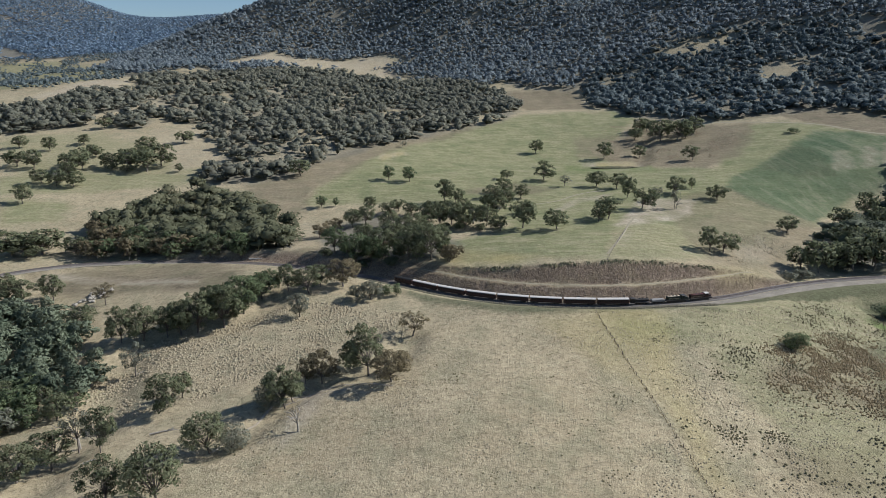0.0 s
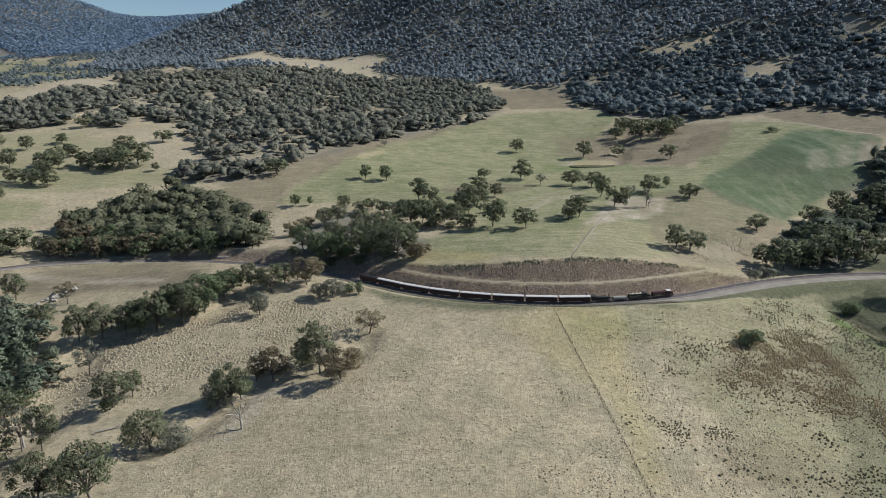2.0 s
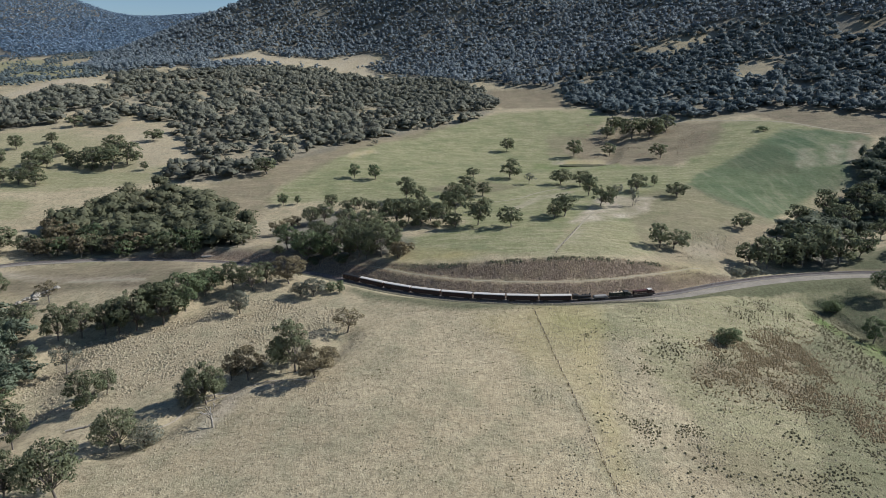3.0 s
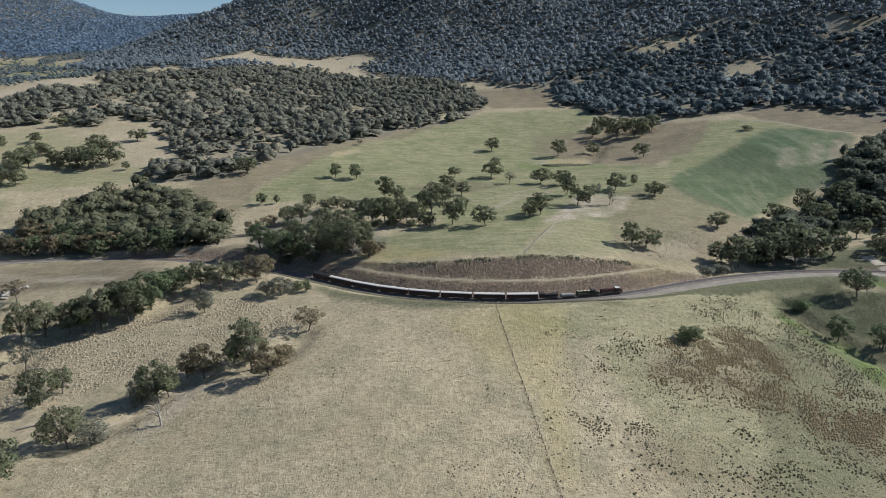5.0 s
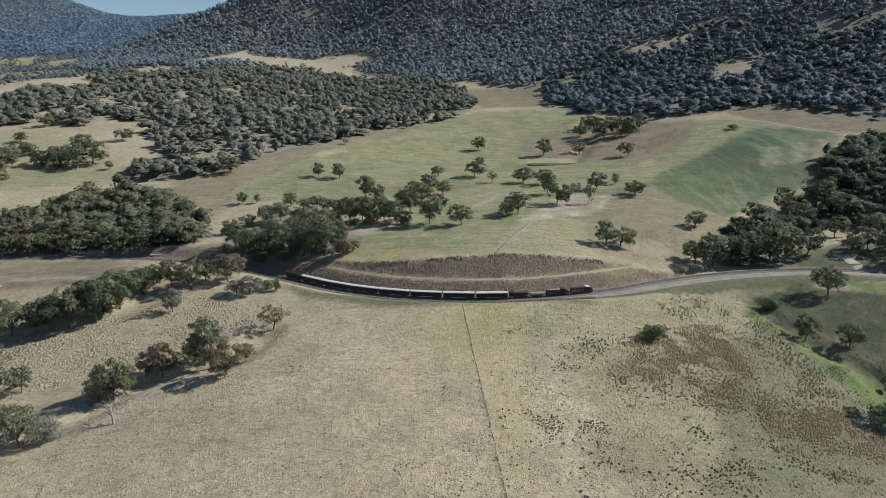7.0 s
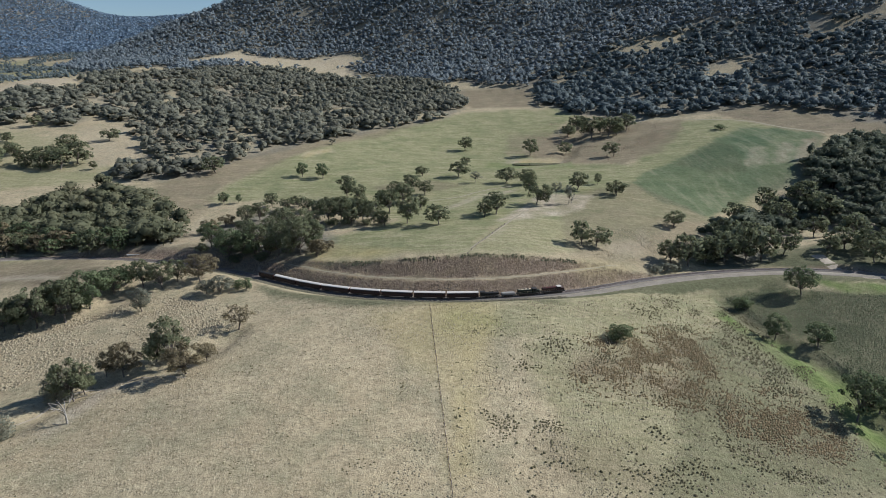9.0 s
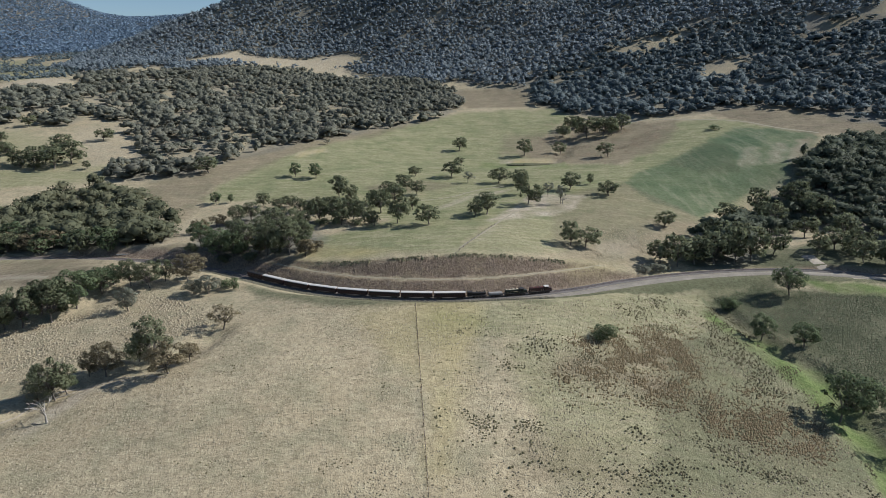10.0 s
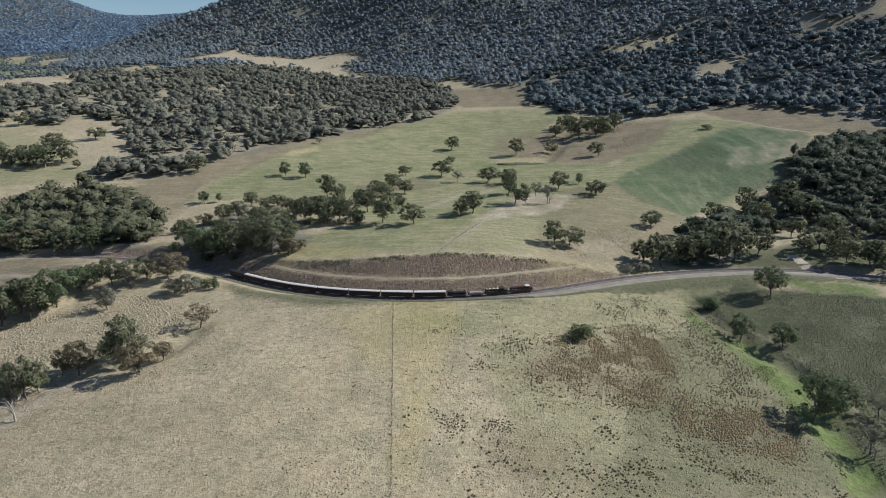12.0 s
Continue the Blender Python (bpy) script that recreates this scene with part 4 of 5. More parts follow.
grove([(2.2, 445, 6.8, 10.9), (26.5, 437.4, 5.9, 11.5), (38.8, 437.2, 6.7, 9.9), (12.2, 445.1, 6, 10), (-7.4, 429, 7.5, 11.3), (15.5, 506.5, 5.7, 10.4), (-52.8, 383.2, 6.4, 11), (-33.1, 377, 6.7, 12.2), (-79.4, 399.1, 7.8, 10.6)],
      'olive', 'bush', 1, 'under the belt above the cutting', 'bushes above the cutting', 42)
grove([(270.3, 863.3, 22.9, 26.6), (279.6, 804, 30, 32.1), (300, 799.1, 28.4, 31.9), (329.1, 822.8, 24.8, 28.3), (252.3, 824.9, 16.9, 24), (233.3, 735.6, 16.6, 18.8), (284.2, 875.5, 19.3, 23.7), (297.1, 827.8, 22.8, 27), (311.9, 802.9, 24.3, 23.3)],
      'olive', 'gum', 1, 'by the creek line', 'creek trees', 10)
grove([(-380.9, 645.8, 19.8, 27), (-380.4, 625.1, 21.4, 22.8), (-302.2, 628.7, 23.9, 32.1), (-324.3, 638, 22.4, 30.2), (-295.4, 649.4, 26.3, 30.7), (-331.8, 697.5, 19.9, 32.8), (-344.7, 643.4, 17.4, 25.7), (-319.6, 624.1, 9.6, 15.9), (-386.9, 685.2, 13.5, 18.6), (-329.7, 670, 18, 26.7)],
      'olive', 'gum', 1, 'on the dry slope', 'slope trees', 11)
grove([(-364.2, 527.1, 19.7, 19.6), (-363.8, 576.8, 17, 24.5), (-381.5, 584.3, 15.6, 21.5), (-348.5, 578, 16, 21.3), (-418, 630.6, 21.8, 20.8), (-441, 639.6, 19.1, 26.9), (-441.3, 699.9, 17.6, 19.1), (-370.7, 633.7, 16.1, 19.7), (-337.8, 631.5, 10.4, 15), (-487.3, 843.7, 16.2, 25.7), (-433.6, 804.2, 16.3, 21.7), (-483.6, 711.6, 15.3, 19.4), (-419.6, 730.4, 13, 19.9), (-299.2, 412.1, 21.3, 27.4), (-282.4, 419.6, 20.4, 27.9), (-291.7, 418.7, 18.4, 23.8), (-373.8, 613.4, 14, 22.5), (-378.4, 676.3, 15.3, 21)],
      'olive', 'gum', 1, 'on the dry slope', 'slope trees', 12)
grove([(-289, 413, 15.0, 27.0), (-302, 417, 12.0, 18.0)],
      'olive', 'gum', 2, 'standing apart beside the wood', 'wood beside the railway', 45)
grove([(-75.3, 329, 16.5, 19.7), (-87.8, 332.9, 17.7, 15.4), (-70.4, 338.2, 14.9, 15)],
      'olive', 'gum', 2, 'below the railway', 'trees below the railway', 13)
grove([(-57.2, 337.7, 17.5, 22.1)],
      'brown', 'gum', 2, 'below the railway', 'trees below the railway', 14)
grove([(-39.2, 318.3, 11, 17.3), (-47.2, 319.3, 8.8, 12.4), (-74.1, 300.4, 13.6, 12.3)],
      'grey', 'gum', 2, 'below the railway', 'trees below the railway', 15)
grove([(-25.6, 321, 9.4, 5.6), (-31.6, 325.3, 6.6, 9.4)],
      'green', 'bush', 1, 'beside the railway', 'bushes by the railway', 16)
grove([(-101.5, 327, 17.1, 22.1), (-106.8, 310.6, 23, 25.4), (-113.7, 306.5, 20, 19.7), (-98.4, 335.4, 13.1, 17.4), (-108.4, 325.2, 14.4, 18.8)],
      'green', 'gum', 2, 'in the gully below the line', 'gully trees', 17)
grove([(-113, 298.2, 24.5, 24.5), (-125.5, 294.3, 24.3, 24.2), (-132.8, 291.8, 20.6, 21.2), (-121, 303, 21.7, 20.7), (-139.5, 291, 18.1, 17.1)],
      'olive', 'gum', 2, 'in the gully below the line', 'gully trees', 18)
grove([(-14.2, 268.6, 12.6, 17.5)],
      'brown', 'sparse', 2, 'half bare, on the bank', 'bank trees', 19)
grove([(-30.8, 233.1, 23.4, 20.6), (-39.1, 237.1, 13.2, 11.4), (-60.3, 212.8, 19.3, 16), (-58.7, 217.6, 14.4, 11)],
      'olive', 'gum', 2, 'on the eroded bank', 'bank trees', 20)
grove([(-20.1, 221.3, 14.9, 16.9), (-49.3, 229.3, 16.2, 15.2), (-56.1, 229.1, 12, 10.1), (-17.4, 235.8, 8.9, 9.4)],
      'brown', 'gum', 2, 'on the eroded bank', 'bank trees', 21)
grove([(-66.6, 212.6, 14.6, 12.1), (-72.5, 186.8, 12.9, 12.4)],
      'grey', 'bush', 2, 'on the eroded bank', 'bank bushes', 22)
grove([(-191.1, 302.2, 15.5, 17.6), (-228.1, 341.6, 18.3, 16.6), (-160.1, 285.1, 20, 18.6), (-150.3, 288.2, 20.2, 21), (-243.1, 336.6, 17.1, 22.9), (-252.6, 336.2, 20.5, 19.6)],
      'olive', 'gum', 2, 'at the edge of the thicket', 'gully thicket', 24)
grove([(-191.6, 331, 14.5, 14.8)],
      'brown', 'sparse', 2, 'beside the rock outcrop', 'gully thicket', 44)
grove([(-138.6, 254, 17, 16.8), (-129.5, 193.5, 20.1, 12.5)],
      'grey', 'sparse', 2, 'half bare, beside the gully', 'gully trees', 25)
grove([(-109.5, 217.8, 16.7, 17.3), (-105.8, 226.3, 12.3, 10.5), (-118.1, 187.7, 19, 12.9), (-131.9, 181.9, 15.8, 16.4), (-138, 173.5, 14.7, 13.9)],
      'olive', 'gum', 2, 'on the dry bank', 'bank trees', 26)
grove([(-99.7, 156.4, 16.1, 14.3), (-83.3, 155.3, 20.9, 19.2), (-79.6, 185.8, 17.2, 16.6)],
      'olive', 'gum', 2, 'on the dry bank', 'bank trees', 27)
grove([(291.3, 336.8, 19.2, 21.7), (253.5, 293.1, 15.3, 14.6), (269.8, 282.7, 13.9, 18.1), (252.4, 224.7, 23.8, 24.3), (267.2, 232.2, 17.7, 18.8)],
      'green', 'gum', 2, 'in the gully below the road', 'gully trees', 28)
grove([(163.7, 264.8, 10.1, 15.8), (250, 326.2, 10.2, 10.3), (254.7, 327.8, 6.8, 7.7)],
      'green', 'bush', 2, 'on the paddock slope', 'paddock bushes', 29)
grove([(262.9, 205, 16, 14.3), (282.4, 228.8, 10.5, 11.9)],
      'grey', 'sparse', 2, 'standing bare in the gully', 'gully trees', 30)
grove([(172.6, 386.7, 17.7, 16.9), (183.9, 390.8, 14.5, 20.1)],
      'olive', 'gum', 1, 'on the rough slope', 'paddock trees', 31)
grove([(222.6, 366.2, 7, 12), (215.1, 365.3, 5.1, 10.6), (229.7, 371.6, 6, 10.8)],
      'grey', 'bush', 1, 'at the end of the cutting', 'bushes by the railway', 32)
grove([(358.7, 374.2, 17.1, 19.5), (370.1, 366.7, 17.9, 20.6), (373.9, 356.7, 18.3, 20.8), (363.1, 390, 16.2, 18.7), (341.6, 395, 14.8, 16.7), (394.4, 373, 22.2, 21.6)],
      'olive', 'gum', 1, 'by the earth road', "wood at the paddock's edge", 43)
grove([(231.1, 382, 16.3, 19.8), (241.4, 379.4, 24, 24.1), (254.9, 385.9, 20.6, 22.3), (268.3, 386.8, 24.4, 23.8), (281.2, 386.4, 26.3, 23.8), (294, 390, 26.5, 24), (312.9, 398.2, 20.4, 19.9), (256.6, 449.6, 13.8, 18.7), (323.3, 488.8, 17.3, 23.1), (365.4, 521.4, 25.2, 21.6), (361.1, 489, 24.4, 25.9), (306, 425.2, 16.6, 22.7), (284.9, 423.4, 20.6, 21.8), (262.5, 391.1, 18.2, 18.8), (398, 529.8, 25, 29.8), (403.8, 499.4, 23.8, 28.3), (383.4, 437, 21.2, 25), (367.1, 453.8, 18.5, 19), (370.8, 370.5, 18.4, 21.5), (358.7, 404.6, 17.5, 22.5), (374.6, 399.1, 18.4, 23)],
      'olive', 'gum', 1, 'in the wood by the road', "wood at the paddock's edge", 33)



def thicket(poly, gap, seed, tall, across, looks, near, where, group, front):
    """Trees of a wood: those at its front edge one by one; returns the places of the rest."""
    x, y, rng = scatter(poly, gap, seed)
    order = np.argsort(y - 0.35 * np.abs(x))
    for k in order[:front]:
        plant(x[k], y[k], tall * rng.uniform(0.75, 1.2), across * rng.uniform(0.85, 1.3), str(rng.choice(looks)), "gum", near, where, group, rng)
    rest = order[front:]
    return x[rest], y[rest], rng


thicket(GROVE, 11.5, 7, 10.0, 10.0, ["olive", "olive", "green", "brown"], 1, "in the grove above the cutting", "grove above the cutting", 15)
NEAR_THICKET = thicket(GULLY_THICKET, 7.8, 8, 10.5, 11.5, ["green", "green", "olive", "green", "grey"], 1, "in the dense gully thicket", "gully thicket", 40)
LINE_WOOD = thicket(WOOD_BY_LINE, 10.8, 5, 14.5, 17.0, ["olive", "green", "brown", "green"], 1, "in a dense wood beside the line", "wood beside the railway", 34)
EAST_WOOD = thicket(WOOD_EAST, 10.5, 6, 12.5, 14.0, ["olive", "olive", "green"], 1, "in a wood by the paddock", "wood at the paddock's edge", 30)


# ---- far woods: one mesh for each stretch, crown by crown ----
def crown_template(seed, boughs, cards, size, cores, reach=0.27, fat=(0.15, 0.22), trunk=True, low=0.40, lift=0.2):
    """A crown of leafy boughs round a few dense cores, one metre high and across."""
    rng = np.random.default_rng(seed)
    verts, faces = [], []
    centres, radii = [], []
    lean = rng.normal(size=2) * 0.04
    for k in range(boughs):
        a = 2.4 * k + rng.uniform(-0.6, 0.6)
        u = 0.05 if k == 0 else reach * rng.uniform(0.6, 1.15)
        c = np.array([math.cos(a) * u + lean[0], math.sin(a) * u + lean[1], 0.70 if k == 0 else rng.uniform(low, 0.68)])
        r = rng.uniform(*fat)
        centres.append(c)
        radii.append(r * 1.15)
        if k < cores:
            bm = bmesh.new()
            bmesh.ops.create_icosphere(bm, subdivisions=1, radius=r * (1.05 if cores > 1 else 1.45))
            b = len(verts)
            for v in bm.verts:
                verts.append(tuple(c - np.array([0, 0, 0.06]) + np.array(v.co) * rng.uniform(0.75, 1.15) * np.array([1, 1, 0.85])))
            bm.verts.index_update()
            faces += [tuple(b + v.index for v in f.verts) for f in bm.faces]
            bm.free()
    faces = [f + (f[-1],) for f in faces]
    b = len(verts)
    for s in range(3 if trunk else 0):
        t = 2.1 * s
        verts += [(0.03 * math.cos(t), 0.03 * math.sin(t), -0.05), (0.02 * math.cos(t), 0.02 * math.sin(t), 0.5)]
    for s in range(3 if trunk else 0):
        faces.append((b + 2 * s, b + 2 * ((s + 1) % 3), b + 2 * ((s + 1) % 3) + 1, b + 2 * s + 1))
    v, f = np.array(verts).reshape(-1, 3), np.array(faces, int).reshape(-1, 4)
    cv, cf = leaf_cards(rng, centres, radii, cards, size, 0.78, 0.25)
    f = np.vstack([f, cf + len(v)])
    v = np.vstack([v, cv])
    # shading follows the rounding of the bough and of the whole crown
    near = np.argmin(np.linalg.norm(v[:, None] - np.array(centres)[None], axis=2), axis=1)
    bough = v - np.array(centres)[near]
    bough /= np.linalg.norm(bough, axis=1)[:, None] + 1e-6
    whole = v - np.array([lean[0], lean[1], 0.40])
    whole /= np.linalg.norm(whole, axis=1)[:, None] + 1e-6
    out = bough * 0.5 + whole * 0.6 + np.array([0, 0, lift])
    return v, f, out / np.linalg.norm(out, axis=1)[:, None]


def far_wood(name, label, x, y, rng, tall, across, templates, material):
    z = height(x, y)
    V, Fs, base, tones, N = [], [], 0, [], []
    pick = rng.integers(0, len(templates), len(x))
    for k, (tv, tf, tn) in enumerate(templates):
        m = pick == k
        n = int(m.sum())
        if not n:
            continue
        a = rng.uniform(0, 6.28, n)
        sz, sw = tall * rng.uniform(0.5, 1.35, n), across * rng.uniform(0.5, 1.5, n)
        c, s = np.cos(a)[:, None], np.sin(a)[:, None]
        vx = (tv[:, 0] * c - tv[:, 1] * s) * sw[:, None] + x[m][:, None]
        vy = (tv[:, 0] * s + tv[:, 1] * c) * sw[:, None] + y[m][:, None]
        vz = tv[:, 2] * sz[:, None] + z[m][:, None]
        V.append(np.stack([vx, vy, vz], -1).reshape(-1, 3))
        N.append(np.stack([tn[:, 0] * c - tn[:, 1] * s, tn[:, 0] * s + tn[:, 1] * c, np.broadcast_to(tn[:, 2], (n, len(tn)))], -1).reshape(-1, 3))
        Fs.append((tf[None] + (np.arange(n) * len(tv))[:, None, None] + base).reshape(-1, 4))
        base += n * len(tv)
        tones.append(np.repeat(rng.random(n), len(tv)))
    v, f = np.concatenate(V), np.concatenate(Fs)
    tri = f[:, 2] == f[:, 3]
    me = bpy.data.meshes.new(name)
    loops = np.concatenate([f[~tri].ravel(), f[tri][:, :3].ravel()])
    sizes = np.r_[np.full((~tri).sum(), 4), np.full(tri.sum(), 3)]
    me.vertices.add(len(v))
    me.vertices.foreach_set("co", v.astype(np.float32).ravel())
    me.loops.add(len(loops))
    me.loops.foreach_set("vertex_index", loops.astype(np.int32))
    me.polygons.add(len(sizes))
    me.polygons.foreach_set("loop_start", np.r_[0, np.cumsum(sizes)[:-1]].astype(np.int32))
    me.materials.append(material)
    me.polygons.foreach_set("use_smooth", np.ones(len(sizes), bool))
    me.update(calc_edges=True)
    me.normals_split_custom_set_from_vertices(np.concatenate(N).astype(np.float32))
    me.attributes.new("crown", "FLOAT", "POINT").data.foreach_set("value", np.concatenate(tones).astype(np.float32))
    return tagged(new(name, me), label, "woodland", kind="stuff")


CLOSE = [crown_template(400 + k, 9, 230, 0.050, 3, lift=0.3) for k in range(6)]
MID = [crown_template(200 + k, 7, 62, 0.072, 4, 0.27, (0.15, 0.22), False, 0.26, 0.32) for k in range(7)]
FAR = [crown_template(300 + k, 5, 24, 0.100, 2, 0.24, (0.16, 0.22), False, 0.3, 0.42) for k in range(7)]
TINY = [crown_template(500 + k, 3, 7, 0.27, 0, 0.2, (0.16, 0.24), False, 0.3, 0.7) for k in range(6)]


def open_ground(polys, gaps=0.95):
    """1 in the woods, falling to 0 in the clearings."""
    def keep(x, y):
        k = np.ones(len(x))
        for poly, left in polys:
            k = np.where(inside(poly, x + 30 * (fractal(x, y, 60, 7) - 0.5), y + 50 * (fractal(x, y, 60, 8) - 0.5)), left, k)
        return k * np.clip(5 * fractal(x, y, 45, 13) - gaps, 0.12, 1)
    return keep


x, y, rng = LINE_WOOD
far_wood("dense_wood", "dense olive gum wood beside the railway", x, y, rng, 15.0, 19.0, CLOSE, WOODS)
x, y, rng = NEAR_THICKET
LEAFY = [make_tree("gum", 600 + k, 800, 0.043)[1] for k in range(5)]
far_wood("gully_wood", "dense green gum thicket in the gully", x, y, rng, 10.5, 11.5, LEAFY, GULLY_WOODS)
x, y, rng = EAST_WOOD
far_wood("paddock_wood", "olive gum wood at the paddock's edge", x, y, rng, 12.5, 15.5, CLOSE, EAST_WOODS)
x, y, rng = scatter(KNOLL_WOOD, 12.2, 21, open_ground(KNOLL_CLEARINGS, 1.5))
far_wood("knoll_woodland", "olive gum woodland covering a low knoll", x, y, rng, 14.5, 19.5, MID, KNOLL_WOODS)
for poly in LEFT_WOODS:
    x, y, rng = scatter(poly, 12.5, 26)
    far_wood("slope_copse", "olive gum copse on the dry slope", x, y, rng, 14.5, 19.5, MID, KNOLL_WOODS)
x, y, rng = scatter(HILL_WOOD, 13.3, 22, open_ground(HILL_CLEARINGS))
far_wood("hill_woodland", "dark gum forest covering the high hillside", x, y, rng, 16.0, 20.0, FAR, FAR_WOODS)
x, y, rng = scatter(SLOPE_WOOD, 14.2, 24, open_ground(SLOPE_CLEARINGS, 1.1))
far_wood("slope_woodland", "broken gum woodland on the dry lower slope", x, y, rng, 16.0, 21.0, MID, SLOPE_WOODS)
x, y, rng = scatter(EAST_SPUR, 11.5, 27)
far_wood("paddock_wood", "dark gum wood running up beside the crop paddock", x, y, rng, 15.0, 17.0, CLOSE, EAST_WOODS)
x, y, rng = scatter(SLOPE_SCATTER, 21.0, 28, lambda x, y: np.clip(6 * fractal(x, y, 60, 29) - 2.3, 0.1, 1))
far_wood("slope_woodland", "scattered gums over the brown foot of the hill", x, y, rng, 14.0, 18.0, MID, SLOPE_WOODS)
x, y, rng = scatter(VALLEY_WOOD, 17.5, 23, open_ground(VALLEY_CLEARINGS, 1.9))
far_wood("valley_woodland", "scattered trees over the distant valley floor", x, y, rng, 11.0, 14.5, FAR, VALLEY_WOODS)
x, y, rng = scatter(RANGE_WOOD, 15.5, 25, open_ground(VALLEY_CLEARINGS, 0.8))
far_wood("range_woodland", "forest on the distant range, tinted blue for haze", x, y, rng, 12.5, 20.0, TINY, RANGE_WOODS)


# ---- grass tussocks ----
def tussocks(name, label, x, y, rng, tall, across, material):
    n = len(x)
    z = height(x, y)
    a = rng.uniform(0, 6.28, n)
    w, h = across * rng.uniform(0.6, 1.4, n), 0.8 * tall * rng.uniform(0.5, 1.4, n)
    pts, outs = [], []
    for ring, (reach, lift, up, turn) in enumerate(((0.5, 0.0, 0.6, 0.0), (0.37, 0.80, 1.0, 0.5))):
        for k in range(5):
            t = a + 2 * math.pi * (k + turn) / 5
            r = w * reach * rng.uniform(0.75, 1.2, n)
            pts.append(np.c_[x + r * np.cos(t), y + r * np.sin(t), z - 0.1 + ring * 0.1 + h * lift * rng.uniform(0.7, 1.25, n)])
            outs.append(np.c_[np.cos(t) * 0.6, np.sin(t) * 0.6, np.full(n, up)])
    pts.append(np.c_[x, y, z + h])
    outs.append(np.c_[np.zeros(n), np.zeros(n), np.ones(n)])
    v = np.stack(pts, 1).reshape(-1, 3)
    out = np.stack(outs, 1).reshape(-1, 3)
    f = []
    for k in range(5):
        f += [(k, (k + 1) % 5, 5 + k), ((k + 1) % 5, 5 + (k + 1) % 5, 5 + k), (5 + k, 5 + (k + 1) % 5, 10)]
    f = (np.array(f)[None] + (np.arange(n) * 11)[:, None, None]).reshape(-1, 3)
    ob = mesh_object(name, v, f, material, True)
    # a tuft's blades shade as a rounded cushion
    ob.data.normals_split_custom_set_from_vertices((out / np.linalg.norm(out, axis=1)[:, None]).astype(np.float32))
    return tagged(ob, label, "grass", kind="stuff")


def off_line(x, y, gap=7.0):
    d = from_rail(x, y)
    return (d > gap) | (d < -gap - road_reach(x))


def field(poly, gap, seed, thick):
    x, y, rng = scatter(poly, gap, seed, thick)
    m = off_line(x, y, 4)
    return x[m], y[m], rng


def clustered(size, level, seed, loose):
    """Dense islands with sharp edges and a few strays between."""
    return lambda x, y: np.clip(9 * (fractal(x, y, size, seed) * 0.7 + fractal(x, y, size * 0.35, seed + 3) * 0.3 - level), loose, 0.9)


def loose_patch(poly, reach, gap, seed, thick):
    """A patch of plants that thins out unevenly over its edge."""
    xs, ys = [p[0] for p in poly], [p[1] for p in poly]
    x0, x1, y0, y1 = min(xs) - reach, max(xs) + reach, min(ys) - reach, max(ys) + reach
    keep = lambda x, y: thick(x, y) * (0.75 * patch(poly, x, y, reach, seed) + 0.25 * patch(poly, x, y, reach * 2, seed + 5))
    return field([(x0, y0), (x1, y0), (x1, y1), (x0, y1)], gap, seed, keep)


x, y, rng = field(NEAR_FIELD, 1.55, 31, clustered(12, 0.53, 32, 0.16))
tussocks("pale_tussocks", "pale dry grass tussocks over the paddock", x, y, rng, 0.36, 0.62, TUSSOCK_PALE)
x, y, rng = field(STONY_SLOPE, 1.7, 33, clustered(12, 0.42, 34, 0.2))
tussocks("slope_tussocks", "pale dry tussocks on the stony slope", x, y, rng, 0.6, 1.15, TUSSOCK_PALE)
x, y, rng = field(REED_FIELD, 1.1, 35, clustered(13, 0.60, 36, 0.02))
tussocks("reed_tussocks", "dark reedy tussocks scattered over the paddock", x, y, rng, 0.52, 0.70, TUSSOCK_REED)
x, y, rng = field(NEAR_FIELD, 1.7, 45, clustered(11, 0.68, 46, 0.02))
tussocks("field_tussocks", "dark tussocks in small clusters in dry grass", x, y, rng, 0.36, 0.6, TUSSOCK_DARK)
for k, poly in enumerate(RUST_FIELDS):
    x, y, rng = loose_patch(poly, 9, 0.85, 37 + k, clustered(9, 0.42, 38 + k, 0.12))
    tussocks("rusty_weeds", "rust-brown weeds in dense patches", x, y, rng, 0.55, 0.85, TUSSOCK_RUST)
    x, y, rng = loose_patch(poly, 12, 1.7, 57 + k, clustered(9, 0.46, 38 + k, 0.14))
    tussocks("weed_tussocks", "dark tussocks among the rust-brown weeds", x, y, rng, 0.38, 0.6, TUSSOCK_DARK)
for k, poly in enumerate(REED_PATCHES):
    x, y, rng = loose_patch(poly, 7, 1.4, 137 + k, clustered(6, 0.44, 138 + k, 0.12))
    tussocks("reed_patch", "dense patch of dark reedy tussocks", x, y, rng, 0.6, 0.9, TUSSOCK_REED)
x, y, rng = field(SCRUB_FIELD, 1.15, 39, clustered(13, 0.34, 40, 0.25))
tussocks("gully_scrub", "grey-green tussocks filling the gully", x, y, rng, 0.45, 0.7, TUSSOCK_GREEN)


x, y, rng = loose_patch([(176, 398), (205, 430), (239, 434), (256, 412), (222, 388), (182, 376), (170, 380)], 14, 2.0, 201, clustered(14, 0.42, 202, 0.12))
tussocks("rough_grass", "coarse golden grass tufts above the cutting", x, y, rng, 0.6, 1.0, TUSSOCK_PALE)
x, y, rng = loose_patch([(196, 831), (251, 920), (304, 863), (360, 868), (397, 799), (322, 715), (239, 656), (209, 697)], 16, 3.6, 203, clustered(22, 0.46, 204, 0.1))
tussocks("creek_grass", "coarse brown grass tufts along the creek", x, y, rng, 0.8, 1.5, TUSSOCK_CUT)


